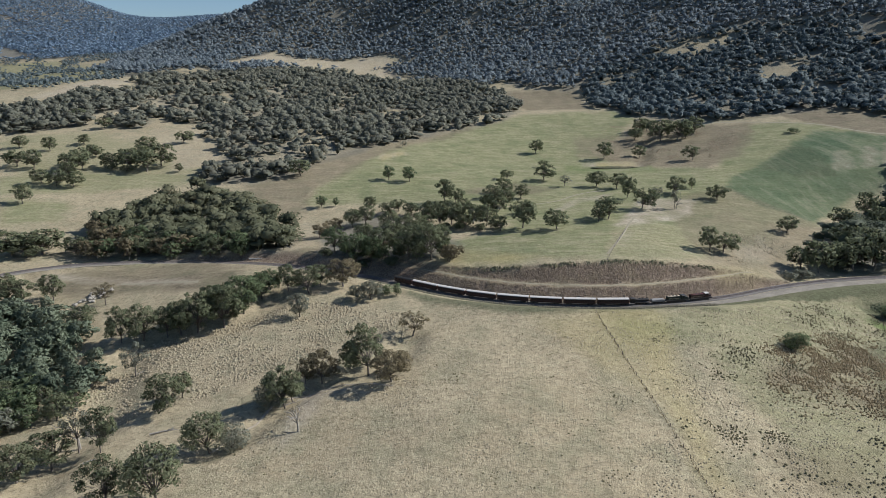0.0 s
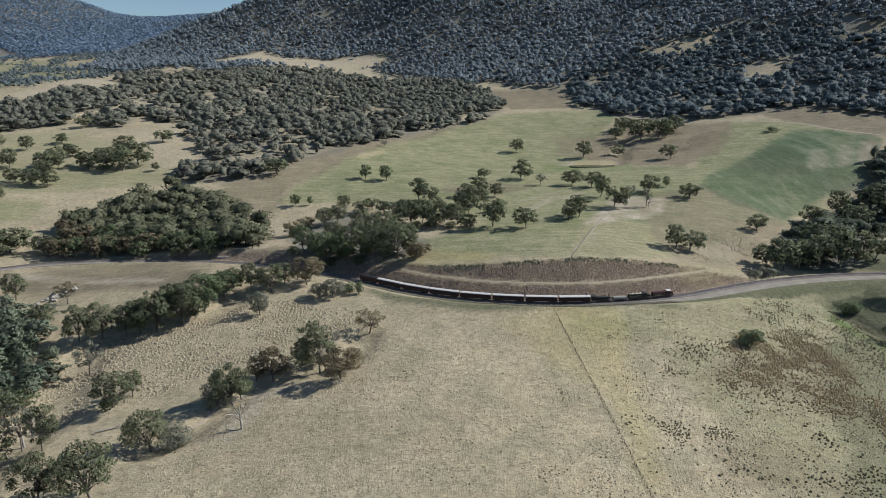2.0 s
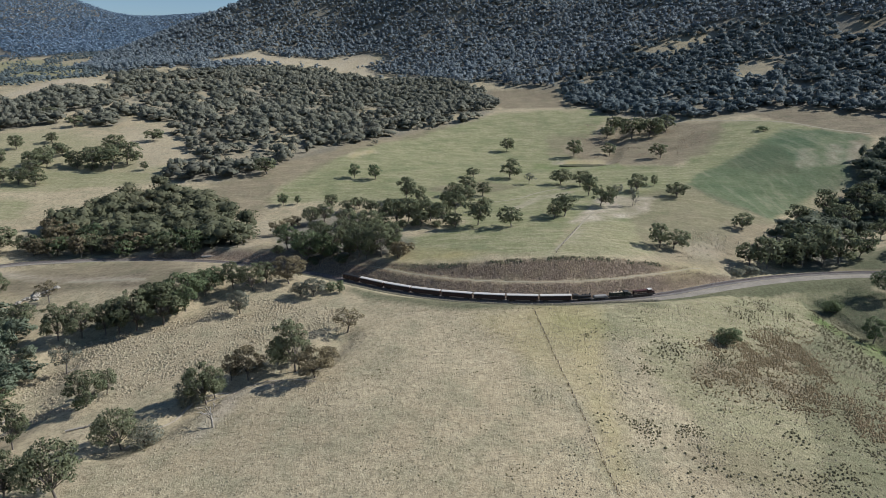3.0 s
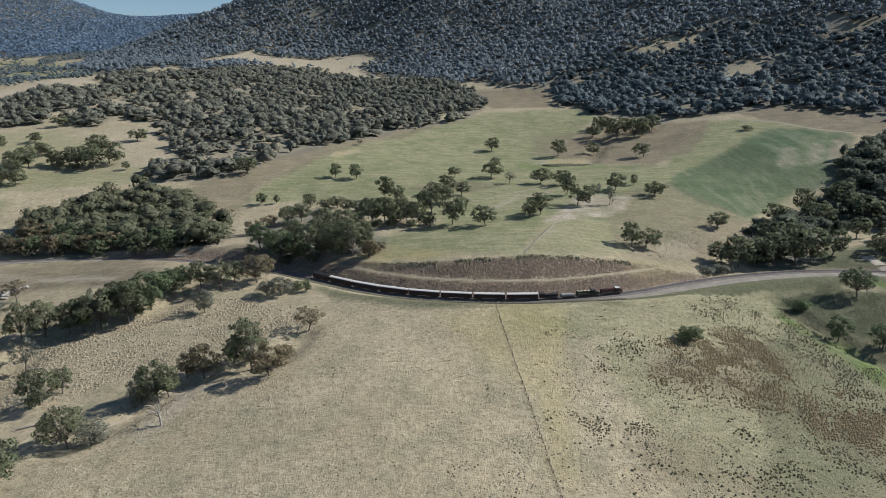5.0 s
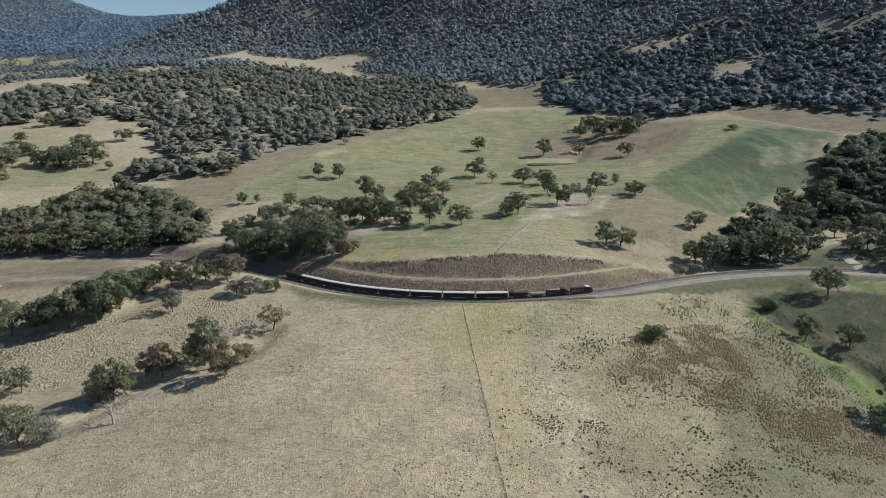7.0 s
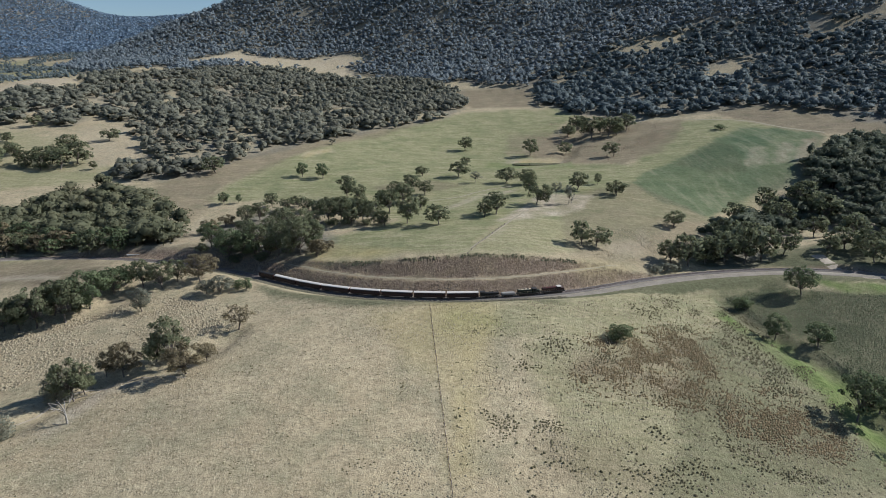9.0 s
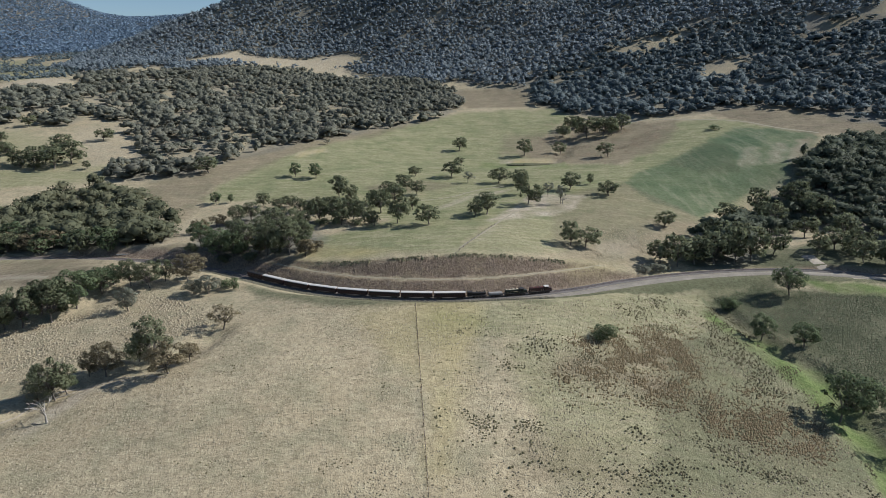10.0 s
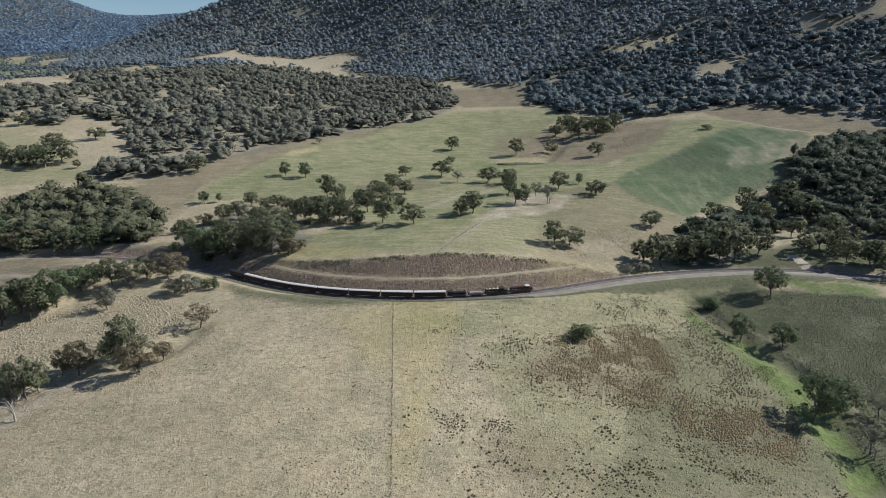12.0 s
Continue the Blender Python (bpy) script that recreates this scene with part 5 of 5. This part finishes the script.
def cutting_grass():
    """Coarse dry grass on the cutting's face."""
    rng = np.random.default_rng(44)
    k = rng.integers(0, len(RAIL), 44000)
    d = rng.uniform(5.0, 34, 44000)
    x = RAIL[k, 0] - RAIL_WAY[k, 1] * d + rng.normal(size=44000)
    y = RAIL[k, 1] + RAIL_WAY[k, 0] * d + rng.normal(size=44000)
    m = (x > -70) & (x < 290) & (natural(x, y) - ground(x, y) > 0.3) & (np.abs(from_rail(x, y) - 15.3) > 1.6)
    return x[m], y[m], rng


x, y, rng = cutting_grass()
half = len(x) // 2
tussocks("cutting_grass", "coarse brown grass on the cutting's face", x[:half], y[:half], rng, 0.5, 0.52, TUSSOCK_CUT)
tussocks("cutting_grass", "coarse pale grass on the cutting's face", x[half:], y[half:], rng, 0.6, 0.45, TUSSOCK_CUT)


def verge_grass():
    """Rank dull grass between the track and the paddock."""
    rng = np.random.default_rng(61)
    k = rng.integers(0, len(RAIL), 26000)
    d = rng.uniform(-1.2, 4.6, 26000) + road_reach(RAIL[k, 0])
    x = RAIL[k, 0] + RAIL_WAY[k, 1] * d + rng.uniform(-1.5, 1.5, 26000)
    y = RAIL[k, 1] - RAIL_WAY[k, 0] * d + rng.normal(size=26000) * 0.5
    m = (x > -70) & (x < 150) & (fractal(x, y, 8, 62) > 0.30)
    return x[m], y[m], rng


x, y, rng = verge_grass()
tussocks("verge_grass", "rank grey-brown grass along the railway verge", x, y, rng, 0.85, 0.7, TUSSOCK_VERGE)


def crest_scrub():
    """Dark scrub along the cutting's upper edge."""
    rng = np.random.default_rng(47)
    k = rng.integers(0, len(RAIL), 16000)
    d = rng.uniform(20, 44, 16000)
    x = RAIL[k, 0] - RAIL_WAY[k, 1] * d + rng.uniform(-1.5, 1.5, 16000)
    y = RAIL[k, 1] + RAIL_WAY[k, 0] * d
    rim = natural(x, y) - ground(x, y)
    m = (x > 2) & (x < 165) & (rim > 0.02) & (rim < 1.7) & (fractal(x, y, 9, 48) > 0.36)
    return x[m], y[m], rng


x, y, rng = crest_scrub()
tussocks("crest_scrub", "dark scrub along the cutting's upper edge", x, y, rng, 0.85, 1.1, TUSSOCK_CREST)


# ---- dead wood ----
def dead_tree(x, y, tall, seed, label):
    rng = np.random.default_rng(seed)
    verts, faces = [], []
    tube(verts, faces, [(0, 0, -0.2), (0.1, 0, tall * 0.25), (0.3, 0.1, tall * 0.5)], [tall * 0.036, tall * 0.028, tall * 0.02], 7)
    for k in range(7):
        a, u = rng.uniform(0, 6.28), rng.uniform(0.22, 0.6) * tall
        h = tall * rng.uniform(0.25, 0.5)
        top = h + tall * rng.uniform(0.15, 0.5)
        p = (0.2, 0.05, h)
        q = (math.cos(a) * u * 0.5, math.sin(a) * u * 0.5, (h + top) / 2 + 0.1 * tall)
        r = (math.cos(a + 0.3) * u, math.sin(a + 0.3) * u, top)
        tube(verts, faces, [p, q, r], [tall * 0.018, tall * 0.013, tall * 0.006], 5)
        for j in range(2):
            e = (r[0] + rng.normal() * 0.12 * tall, r[1] + rng.normal() * 0.12 * tall, r[2] + rng.uniform(-0.02, 0.12) * tall)
            tube(verts, faces, [q, tuple((np.array(q) + np.array(e)) / 2 + rng.normal(size=3) * 0.02 * tall), e], [tall * 0.010, tall * 0.007, tall * 0.004], 4)
    ob = mesh_object("dead_tree", verts, faces, DEAD_WOOD, True)
    ob.matrix_basis = pose(x, y, float(height(x, y)), 0, 0, seed * 47)
    return tagged(ob, label, "dead tree", "dead trees")


def fallen_log(x, y, length, turn, seed):
    rng = np.random.default_rng(seed)
    r = length * 0.035
    verts, faces = [], []
    tube(verts, faces, [(-length / 2, 0, r * 0.7), (0, length * 0.04, r), (length / 2, 0, r * 0.9)], [r, r * 0.9, r * 0.55], 8)
    for k in range(4):
        s = rng.uniform(-0.1, 0.5) * length
        tube(verts, faces, [(s, 0, r), (s + 0.1 * length, rng.normal() * 0.1 * length, r + 0.06 * length), (s + 0.2 * length, rng.normal() * 0.2 * length, r + rng.uniform(0, 0.14) * length)], [r * 0.5, r * 0.35, r * 0.12], 5)
    ob = mesh_object("fallen_log", verts, faces, DEAD_WOOD, True)
    ob.matrix_basis = pose(x, y, float(height(x, y)), 0, 0, turn)
    return tagged(ob, "bleached fallen log lying on dry grass", "log", "fallen logs")


dead_tree(-50.5, 191.7, 10.5, 3, 'bleached dead tree with bare forked limbs')
dead_tree(-130.9, 196.6, 14.0, 5, 'grey dead tree in the thicket')
dead_tree(262.8, 202.3, 7.0, 8, 'bare dead tree in the near gully')
dead_tree(186.8, 485.7, 8.0, 9, 'dead white tree among the paddock gums')
dead_tree(-49.2, 762.6, 6.0, 11, 'bare dead tree in the green paddock')
fallen_log(-101.1, 198.9, 9.5, 20, 1)
fallen_log(-54, 191.6, 4.5, 170, 2)
fallen_log(-137, 256.3, 5, 60, 3)
fallen_log(-127.4, 264.6, 4, 10, 4)
fallen_log(-118.5, 182.1, 6, 40, 5)
fallen_log(-59.4, 215.6, 6, 35, 6)
fallen_log(-83.5, 301.5, 3, 0, 7)



# ---- fence ----
def make_fence(a, b, label, gap=5.5):
    fence = thing("fence", label, "fence")
    a, b = Vector(a), Vector(b)
    n = int((b - a).length / gap)
    bm = bmesh.new()
    barrel(bm, (0, 0, -0.3), (0, 0, 1.35), 0.11, 0.095, 7)
    first = part("post", bm, TIMBER, fence)
    tops = []
    for k in range(n + 1):
        p = a.lerp(b, k / n)
        z = float(height(p.x, p.y))
        tops.append((p.x, p.y, z))
        ob = first if k == 0 else new("post", first.data)
        ob.parent = fence
        ob.matrix_basis = pose(p.x, p.y, z, random.uniform(-4, 4), random.uniform(-4, 4), random.uniform(0, 360))
    for h in (0.35, 0.65, 0.95, 1.22):
        verts, faces = [], []
        tube(verts, faces, [(x, y, z + h) for x, y, z in tops], [0.018] * len(tops), 3)
        me = bpy.data.meshes.new("wire")
        me.from_pydata(verts, [], faces)
        me.materials.append(WIRE)
        ob = new("wire", me)
        ob.parent = fence
    return fence


make_fence((75, 284.5, 0), (85, 122.9, 0), 'wire fence on old timber posts down the dry paddock')
make_fence((96.7, 349.5, 0), (125.6, 414.7, 0), 'wire fence on old timber posts beside the line', 6.0)


def rank_grass(a, b, label):
    """A line of rank dark grass that stock leave under the wire."""
    rng = np.random.default_rng(61)
    n = int(math.hypot(b[0] - a[0], b[1] - a[1]) / 0.45)
    u = rng.random(n)
    x = a[0] + (b[0] - a[0]) * u + rng.normal(0, 0.16, n)
    y = a[1] + (b[1] - a[1]) * u + rng.normal(0, 0.16, n)
    tussocks("fence_grass", label, x, y, rng, 0.28, 0.32, TUSSOCK_RUST)


rank_grass((75, 284.5), (85, 122.9), "rank dark grass under the fence wire")


# ---- train ----
MAROON = painted("maroon_paint", (0.050, 0.020, 0.017), (0.05, 0.035, 0.03), 0.5)
BLACK = painted("sooty_black", (0.022, 0.021, 0.020), (0.06, 0.05, 0.042), 0.5)
ROOF = painted("pale_roof", (0.52, 0.49, 0.44), (0.30, 0.27, 0.24), 0.5, 0.9)
DULL_GREY = painted("dull_grey_paint", (0.26, 0.25, 0.23), (0.16, 0.14, 0.12), 0.5)
CREAM = painted("cream_paint", (0.58, 0.50, 0.34), (0.3, 0.25, 0.18), 0.35)
RED = painted("red_paint", (0.10, 0.022, 0.017), (0.1, 0.04, 0.03), 0.4)
DARK_GREEN = painted("dark_green_paint", (0.022, 0.030, 0.021), (0.06, 0.05, 0.04), 0.4)
GLASS = Nodes("dark_glass", 0.08, 0.5).done((0.02, 0.022, 0.025))
IRON = painted("underframe_iron", (0.035, 0.032, 0.030), (0.10, 0.075, 0.055), 0.6)


def running_gear(top, length):
    """Two bogies with frames and wheels, and a coupler at each end."""
    for c in (-length / 2 + 2.9, length / 2 - 2.9):
        bm = bmesh.new()
        for s in (-1.02, 1.02):
            box(bm, c - 1.6, c + 1.6, s - 0.09, s + 0.09, 0.42, 0.82, 0.04)
        box(bm, c - 0.3, c + 0.3, -1.0, 1.0, 0.5, 0.85)
        bogie = part("bogie", bm, IRON, top)
        for w in (-1.05, 1.05):
            bm = bmesh.new()
            for s in (-0.78, 0.78):
                barrel(bm, (c + w, s - 0.07, 0.46), (c + w, s + 0.07, 0.46), 0.46, 0.46, 14)
            barrel(bm, (c + w, -0.75, 0.46), (c + w, 0.75, 0.46), 0.08, 0.08, 8)
            part("wheelset", bm, IRON, bogie)
    for e in (-1, 1):
        bm = bmesh.new()
        box(bm, min(e * length / 2, e * (length / 2 + 0.45)), max(e * length / 2, e * (length / 2 + 0.45)), -0.14, 0.14, 0.85, 1.12, 0.03)
        part("coupler", bm, IRON, top)


def carriage(label, side, roof, length=17.2, panes=12, name="railway_carriage"):
    top = thing(name, label, "carriage", "carriages of the train")
    bm = bmesh.new()
    box(bm, -length / 2, length / 2, -1.38, 1.38, 0.86, 1.16, 0.03)
    part("underframe", bm, IRON, top)
    bm = bmesh.new()
    box(bm, -length / 2 + 0.1, length / 2 - 0.1, -1.42, 1.42, 1.165, 3.3, 0.06)
    part("body", bm, side, top)
    bm = bmesh.new()
    arched(bm, -length / 2, length / 2, 1.5, 3.305, 0.55)
    part("roof", bm, roof, top)
    for k in range(panes):
        for s in (-1, 1):
            bm = bmesh.new()
            x = -length / 2 + 1.4 + k * (length - 2.8) / (panes - 1)
            box(bm, x - 0.34, x + 0.34, s * 1.425 - 0.02, s * 1.425 + 0.02, 2.2, 2.95)
            part("window", bm, GLASS, top)
    for k in range(4):
        bm = bmesh.new()
        x = -length / 2 + 2 + k * (length - 4) / 3
        barrel(bm, (x, 0, 3.8), (x, 0, 4.02), 0.16, 0.2, 8)
        part("roof_vent", bm, roof, top)
    running_gear(top, length)
    return top


def diesel(label, side, hood, roof, length=15.0):
    top = thing("diesel_locomotive", label, "locomotive", "locomotives of the train")
    bm = bmesh.new()
    box(bm, -length / 2, length / 2, -1.4, 1.4, 0.9, 1.45, 0.05)
    part("underframe", bm, IRON, top)
    bm = bmesh.new()
    box(bm, -length / 2 + 0.6, length / 2 - 4.7, -1.0, 1.0, 1.455, 3.45, 0.12)
    long_hood = part("hood", bm, side, top)
    bm = bmesh.new()
    box(bm, -length / 2 + 1.2, length / 2 - 5.2, -0.8, 0.8, 3.455, 3.6, 0.04)
    part("hood_top", bm, hood, long_hood)
    for k in range(3):
        bm = bmesh.new()
        barrel(bm, (-length / 2 + 2.2 + 2.2 * k, 0, 3.605), (-length / 2 + 2.2 + 2.2 * k, 0, 3.75), 0.55, 0.55, 14)
        part("fan", bm, IRON, long_hood)
    bm = bmesh.new()
    box(bm, length / 2 - 4.6, length / 2 - 2.3, -1.38, 1.38, 1.455, 3.7, 0.08)
    cab = part("cab", bm, side, top)
    bm = bmesh.new()
    arched(bm, length / 2 - 4.75, length / 2 - 2.15, 1.45, 3.705, 0.32)
    part("cab_roof", bm, roof, cab)
    for s in (-1, 1):
        bm = bmesh.new()
        box(bm, length / 2 - 4.1, length / 2 - 2.9, s * 1.385 - 0.02, s * 1.385 + 0.02, 2.6, 3.35)
        part("window", bm, GLASS, cab)
        bm = bmesh.new()
        for k in range(8):
            x = -length / 2 + 0.5 + k * 1.35
            barrel(bm, (x, s * 1.34, 1.455), (x, s * 1.34, 2.4), 0.02, 0.02, 5)
        barrel(bm, (-length / 2 + 0.5, s * 1.34, 2.4), (length / 2 - 4.7, s * 1.34, 2.4), 0.02, 0.02, 5)
        part("handrail", bm, CREAM, top)
    bm = bmesh.new()
    box(bm, length / 2 - 2.25, length / 2 - 0.3, -1.0, 1.0, 1.455, 2.75, 0.15)
    part("nose", bm, side, top)
    bm = bmesh.new()
    box(bm, -2.0, 2.0, -1.2, 1.2, 0.35, 0.895, 0.12)
    part("fuel_tank", bm, IRON, top)
    running_gear(top, length)
    return top


def steam_engine(label, length=11.5):
    top = thing("steam_locomotive", label, "locomotive", "locomotives of the train")
    bm = bmesh.new()
    box(bm, -length / 2, length / 2, -1.2, 1.2, 0.95, 1.25, 0.04)
    part("footplate", bm, IRON, top)
    bm = bmesh.new()
    barrel(bm, (-length / 2 + 2.6, 0, 2.35), (length / 2 - 0.6, 0, 2.35), 0.86, 0.8, 16)
    boiler = part("boiler", bm, BLACK, top)
    bm = bmesh.new()
    barrel(bm, (length / 2 - 1.4, 0, 3.1), (length / 2 - 1.4, 0, 3.95), 0.24, 0.32, 12)
    part("chimney", bm, BLACK, boiler)
    for x in (0.6, 2.3):
        bm = bmesh.new()
        barrel(bm, (x - 0.6, 0, 3.1), (x - 0.6, 0, 3.6), 0.42, 0.3, 12)
        part("dome", bm, BLACK, boiler)
    bm = bmesh.new()
    box(bm, -length / 2 + 0.2, -length / 2 + 2.55, -1.3, 1.3, 1.255, 3.4, 0.06)
    cab = part("cab", bm, BLACK, top)
    bm = bmesh.new()
    arched(bm, -length / 2, -length / 2 + 2.8, 1.4, 3.405, 0.4)
    part("cab_roof", bm, BLACK, cab)
    for k in range(4):
        x = -1.9 + 1.75 * k
        for s in (-0.8, 0.8):
            bm = bmesh.new()
            barrel(bm, (x, s - 0.08, 0.72), (x, s + 0.08, 0.72), 0.72, 0.72, 18)
            part("driving_wheel", bm, IRON, top)
    for s in (-1, 1):
        bm = bmesh.new()
        barrel(bm, (length / 2 - 2.2, s * 1.12, 0.85), (length / 2 - 0.9, s * 1.12, 0.85), 0.32, 0.32, 12)
        part("cylinder", bm, BLACK, top)
    return top


def tender(label, side, heap, length=8.4, deck=2.6):
    top = thing("railway_tender", label, "wagon", "wagons of the train")
    bm = bmesh.new()
    box(bm, -length / 2, length / 2, -1.35, 1.35, 0.9, 1.2, 0.03)
    part("underframe", bm, IRON, top)
    bm = bmesh.new()
    box(bm, -length / 2 + 0.1, length / 2 - 0.1, -1.38, 1.38, 1.205, deck, 0.07)
    part("tank", bm, side, top)
    bm = bmesh.new()
    box(bm, -length / 2 + 0.4, length / 2 - 0.4, -1.1, 1.1, deck + 0.004, deck + 0.3, 0.12)
    part("load", bm, heap, top)
    running_gear(top, length)
    return top


STATION = np.r_[0, np.cumsum(np.hypot(*np.diff(RAIL, axis=0).T))]
TRAIN_NOSE = 670.0  # metres along the line


def set_on_rails(top, middle):
    x, y = np.interp(middle, STATION, RAIL[:, 0]), np.interp(middle, STATION, RAIL[:, 1])
    u, v = np.interp(middle, STATION, RAIL_WAY[:, 0]), np.interp(middle, STATION, RAIL_WAY[:, 1])
    top.matrix_basis = pose(x, y, 0.70, 0, 0, math.degrees(math.atan2(v, u)))


at = TRAIN_NOSE
for make, length in (
    (lambda: diesel("red and maroon diesel locomotive with a white cab roof", MAROON, RED, ROOF, 14.0), 14.0),
    (lambda: diesel("dark green diesel locomotive with a pale hood top", DARK_GREEN, CREAM, BLACK, 13.5), 13.5),
    (lambda: tender("low pale grey water tank wagon", DULL_GREY, DULL_GREY, 8.0, 2.1), 8.0),
    (lambda: steam_engine("sooty black steam locomotive hauled in the train", 11.0), 11.0),
):
    set_on_rails(make(), at - length / 2)
    at -= length + 0.9
first = carriage("maroon railway carriage with a pale arched roof", MAROON, ROOF)
set_on_rails(first, at - 8.6)
at -= 18.1
for k in range(6):
    again = copy_thing(first, first.matrix_basis)
    set_on_rails(again, at - 8.6)
    at -= 18.1
set_on_rails(carriage("dark maroon brake van with a dark roof", MAROON, BLACK, 12.5, 5, "brake_van"), at - 6.3)


# ---- culvert, dam and rocks ----
def make_culvert(x, y, turn):
    top = thing("culvert", "pale concrete box culvert under the railway", "culvert")
    bm = bmesh.new()
    box(bm, -4.5, 4.5, -0.5, 0.5, 1.2, 2.0, 0.06)
    part("headwall", bm, CONCRETE, top)
    for s in (-1, 0, 1):
        bm = bmesh.new()
        box(bm, s * 3.6 - 0.3, s * 3.6 + 0.3, -0.45, 0.45, -0.8, 1.195, 0.05)
        part("pier", bm, CONCRETE, top)
    top.matrix_basis = pose(x, y, float(height(x, y)) - 1.5, 0, 0, turn)


make_culvert(-128.4, 407.2, 4)


def rock(x, y, size, seed, label, group, material=ROCK):
    rng = np.random.default_rng(seed)
    bm = bmesh.new()
    bmesh.ops.create_icosphere(bm, subdivisions=3, radius=1.0)
    off = Vector(rng.uniform(-50, 50, 3))
    for v in bm.verts:
        v.co *= 0.75 + 0.5 * noise.noise(v.co * 1.1 + off) + 0.18 * noise.noise(v.co * 3.1 + off)
        v.co.z *= 0.7
    me = bpy.data.meshes.new("rock")
    bm.to_mesh(me)
    bm.free()
    me.materials.append(material)
    ob = new("rock", me)
    ob.matrix_basis = pose(x, y, float(height(x, y)) + size * 0.15, 0, 0, seed * 33) @ Matrix.Diagonal((size, size * 0.8, size, 1))
    return tagged(ob, label, "rock", group)


for k, (dx, dy, s) in enumerate(((0, 0, 2.9), (3.8, 4.5, 2.5), (-3.6, -3.2, 2.3), (6.6, 9.8, 2.2), (2.5, -4.8, 2.0), (-2.6, 5.0, 2.4), (1.0, 11.0, 2.0), (-5.5, -8.0, 1.8), (5.0, 1.0, 1.6))):
    px, py = (-205.7, 341.5)
    rock(px + dx, py + dy, s * 1.25, k, "pale weathered rock slab in an outcrop by the gully", "rocks of the outcrop", PALE_ROCK)
for k, (dx, dy, s) in enumerate(((0, 0, 1.9), (2.4, 1.8, 1.5), (-1.8, 1.0, 1.3), (1.0, -2.0, 1.2))):
    px, py = (251.6, 327.1)
    rock(px + dx, py + dy, s, k + 20, "dark rock at the head of the gully", "rocks at the gully head")


def make_dam():
    """A small farm dam: still water in its bowl."""
    water = Nodes("dam_water", 0.06, 0.5)
    water.bump(water.noise(3, 2), 0.05, 0.02)
    verts, faces = [(DAM[0], DAM[1], DAM[2] + 0.02)], []
    n = 32
    for k in range(n):
        a = 2 * math.pi * k / n
        verts.append((DAM[0] + 27 * math.cos(a), DAM[1] + 11.5 * math.sin(a), DAM[2] + 0.02))
        faces.append((0, 1 + k, 1 + (k + 1) % n))
    tagged(mesh_object("dam_water", verts, faces, water.done((0.045, 0.055, 0.035))), "small murky farm dam in the paddock", "water", kind="structure")


make_dam()


def dirt_road(name, pts, half, label):
    """A worn earth track laid on the ground."""
    line = smooth_line(pts, 2.5)
    way = np.gradient(line, axis=0)
    way /= np.hypot(way[:, 0], way[:, 1])[:, None]
    side = np.c_[-way[:, 1], way[:, 0]]
    wob = half * (0.85 + 0.3 * fractal(line[:, 0], line[:, 1], 9, 77))
    rows = []
    for o in (-1.0, -0.5, 0.0, 0.5, 1.0):
        p = line + side * (wob * o)[:, None]
        rows.append(np.c_[p, height(p[:, 0], p[:, 1]) + 0.16 - 0.14 * abs(o)])
    n = len(line)
    i = (np.arange(n - 1)[:, None] * 5 + np.arange(4)[None, :]).ravel()
    return tagged(mesh_object(name, np.stack(rows, 1).reshape(-1, 3), np.stack([i, i + 1, i + 6, i + 5], 1), EARTH, True), label, "road", kind="structure")


def worn_path(pts, half, label):
    ob = dirt_road("worn_path", pts, half, label)
    ob.data.materials.clear()
    ob.data.materials.append(PATH)
    return ob


PATH = stony("trodden_grass", (0.250, 0.220, 0.150), (0.335, 0.296, 0.210), (0.290, 0.258, 0.180))
worn_path([(20.9, 494.7), (36.8, 503.7), (67.5, 513.3), (91.9, 519.9), (122, 549.5), (152.5, 564.3)], 0.9, "pale cattle path worn across the green paddock")
worn_path([(-197.7, 361.2), (-184.8, 360), (-165.5, 355.7), (-146, 351.6)], 1.3, "pale bench path along the railway bank")
worn_path([(333.1, 860.2), (374.6, 868.6), (423.5, 836.7), (472, 798.3), (493.6, 746.2), (524.4, 708.5)], 1.8, "pale track along the head of the crop paddock")
bench = (RAIL[:, 0] > -22) & (RAIL[:, 0] < 205)
worn_path([tuple(p) for p in (RAIL + 15.4 * np.c_[-RAIL_WAY[:, 1], RAIL_WAY[:, 0]])[bench][::4]], 0.5, "pale bench path along the face of the cutting")
worn_path([(99.6, 360.3), (116.8, 394.9), (145.5, 457.5), (180.4, 505.1)], 0.8, "pale path worn beside the old fence")
# pale earth along the eroded bank's lip, also painting its sunlit edge
for pts in ([(-79, 186), (-75, 195), (-69, 202), (-67, 210), (-64, 217), (-57, 221), (-44, 218), (-35, 219)], [(-57, 218), (-50, 223), (-40, 227), (-29, 221), (-17, 217)]):
    ob = worn_path(pts, 0.45, "pale bare lip of the washed-out bank, coloured as lit")
    ob.data.materials.clear()
    ob.data.materials.append(EARTH)
dirt_road("dirt_road", [(333.4, 393.9), (331.8, 374.3), (334.5, 363.3), (343.5, 355.1), (366.1, 352.7)], 3.6, "pale earth road forking across the railway")
dirt_road("dirt_road", [(338.3, 355.1), (354.6, 356.2), (383, 357)], 3.2, "pale earth road running on beside the railway")
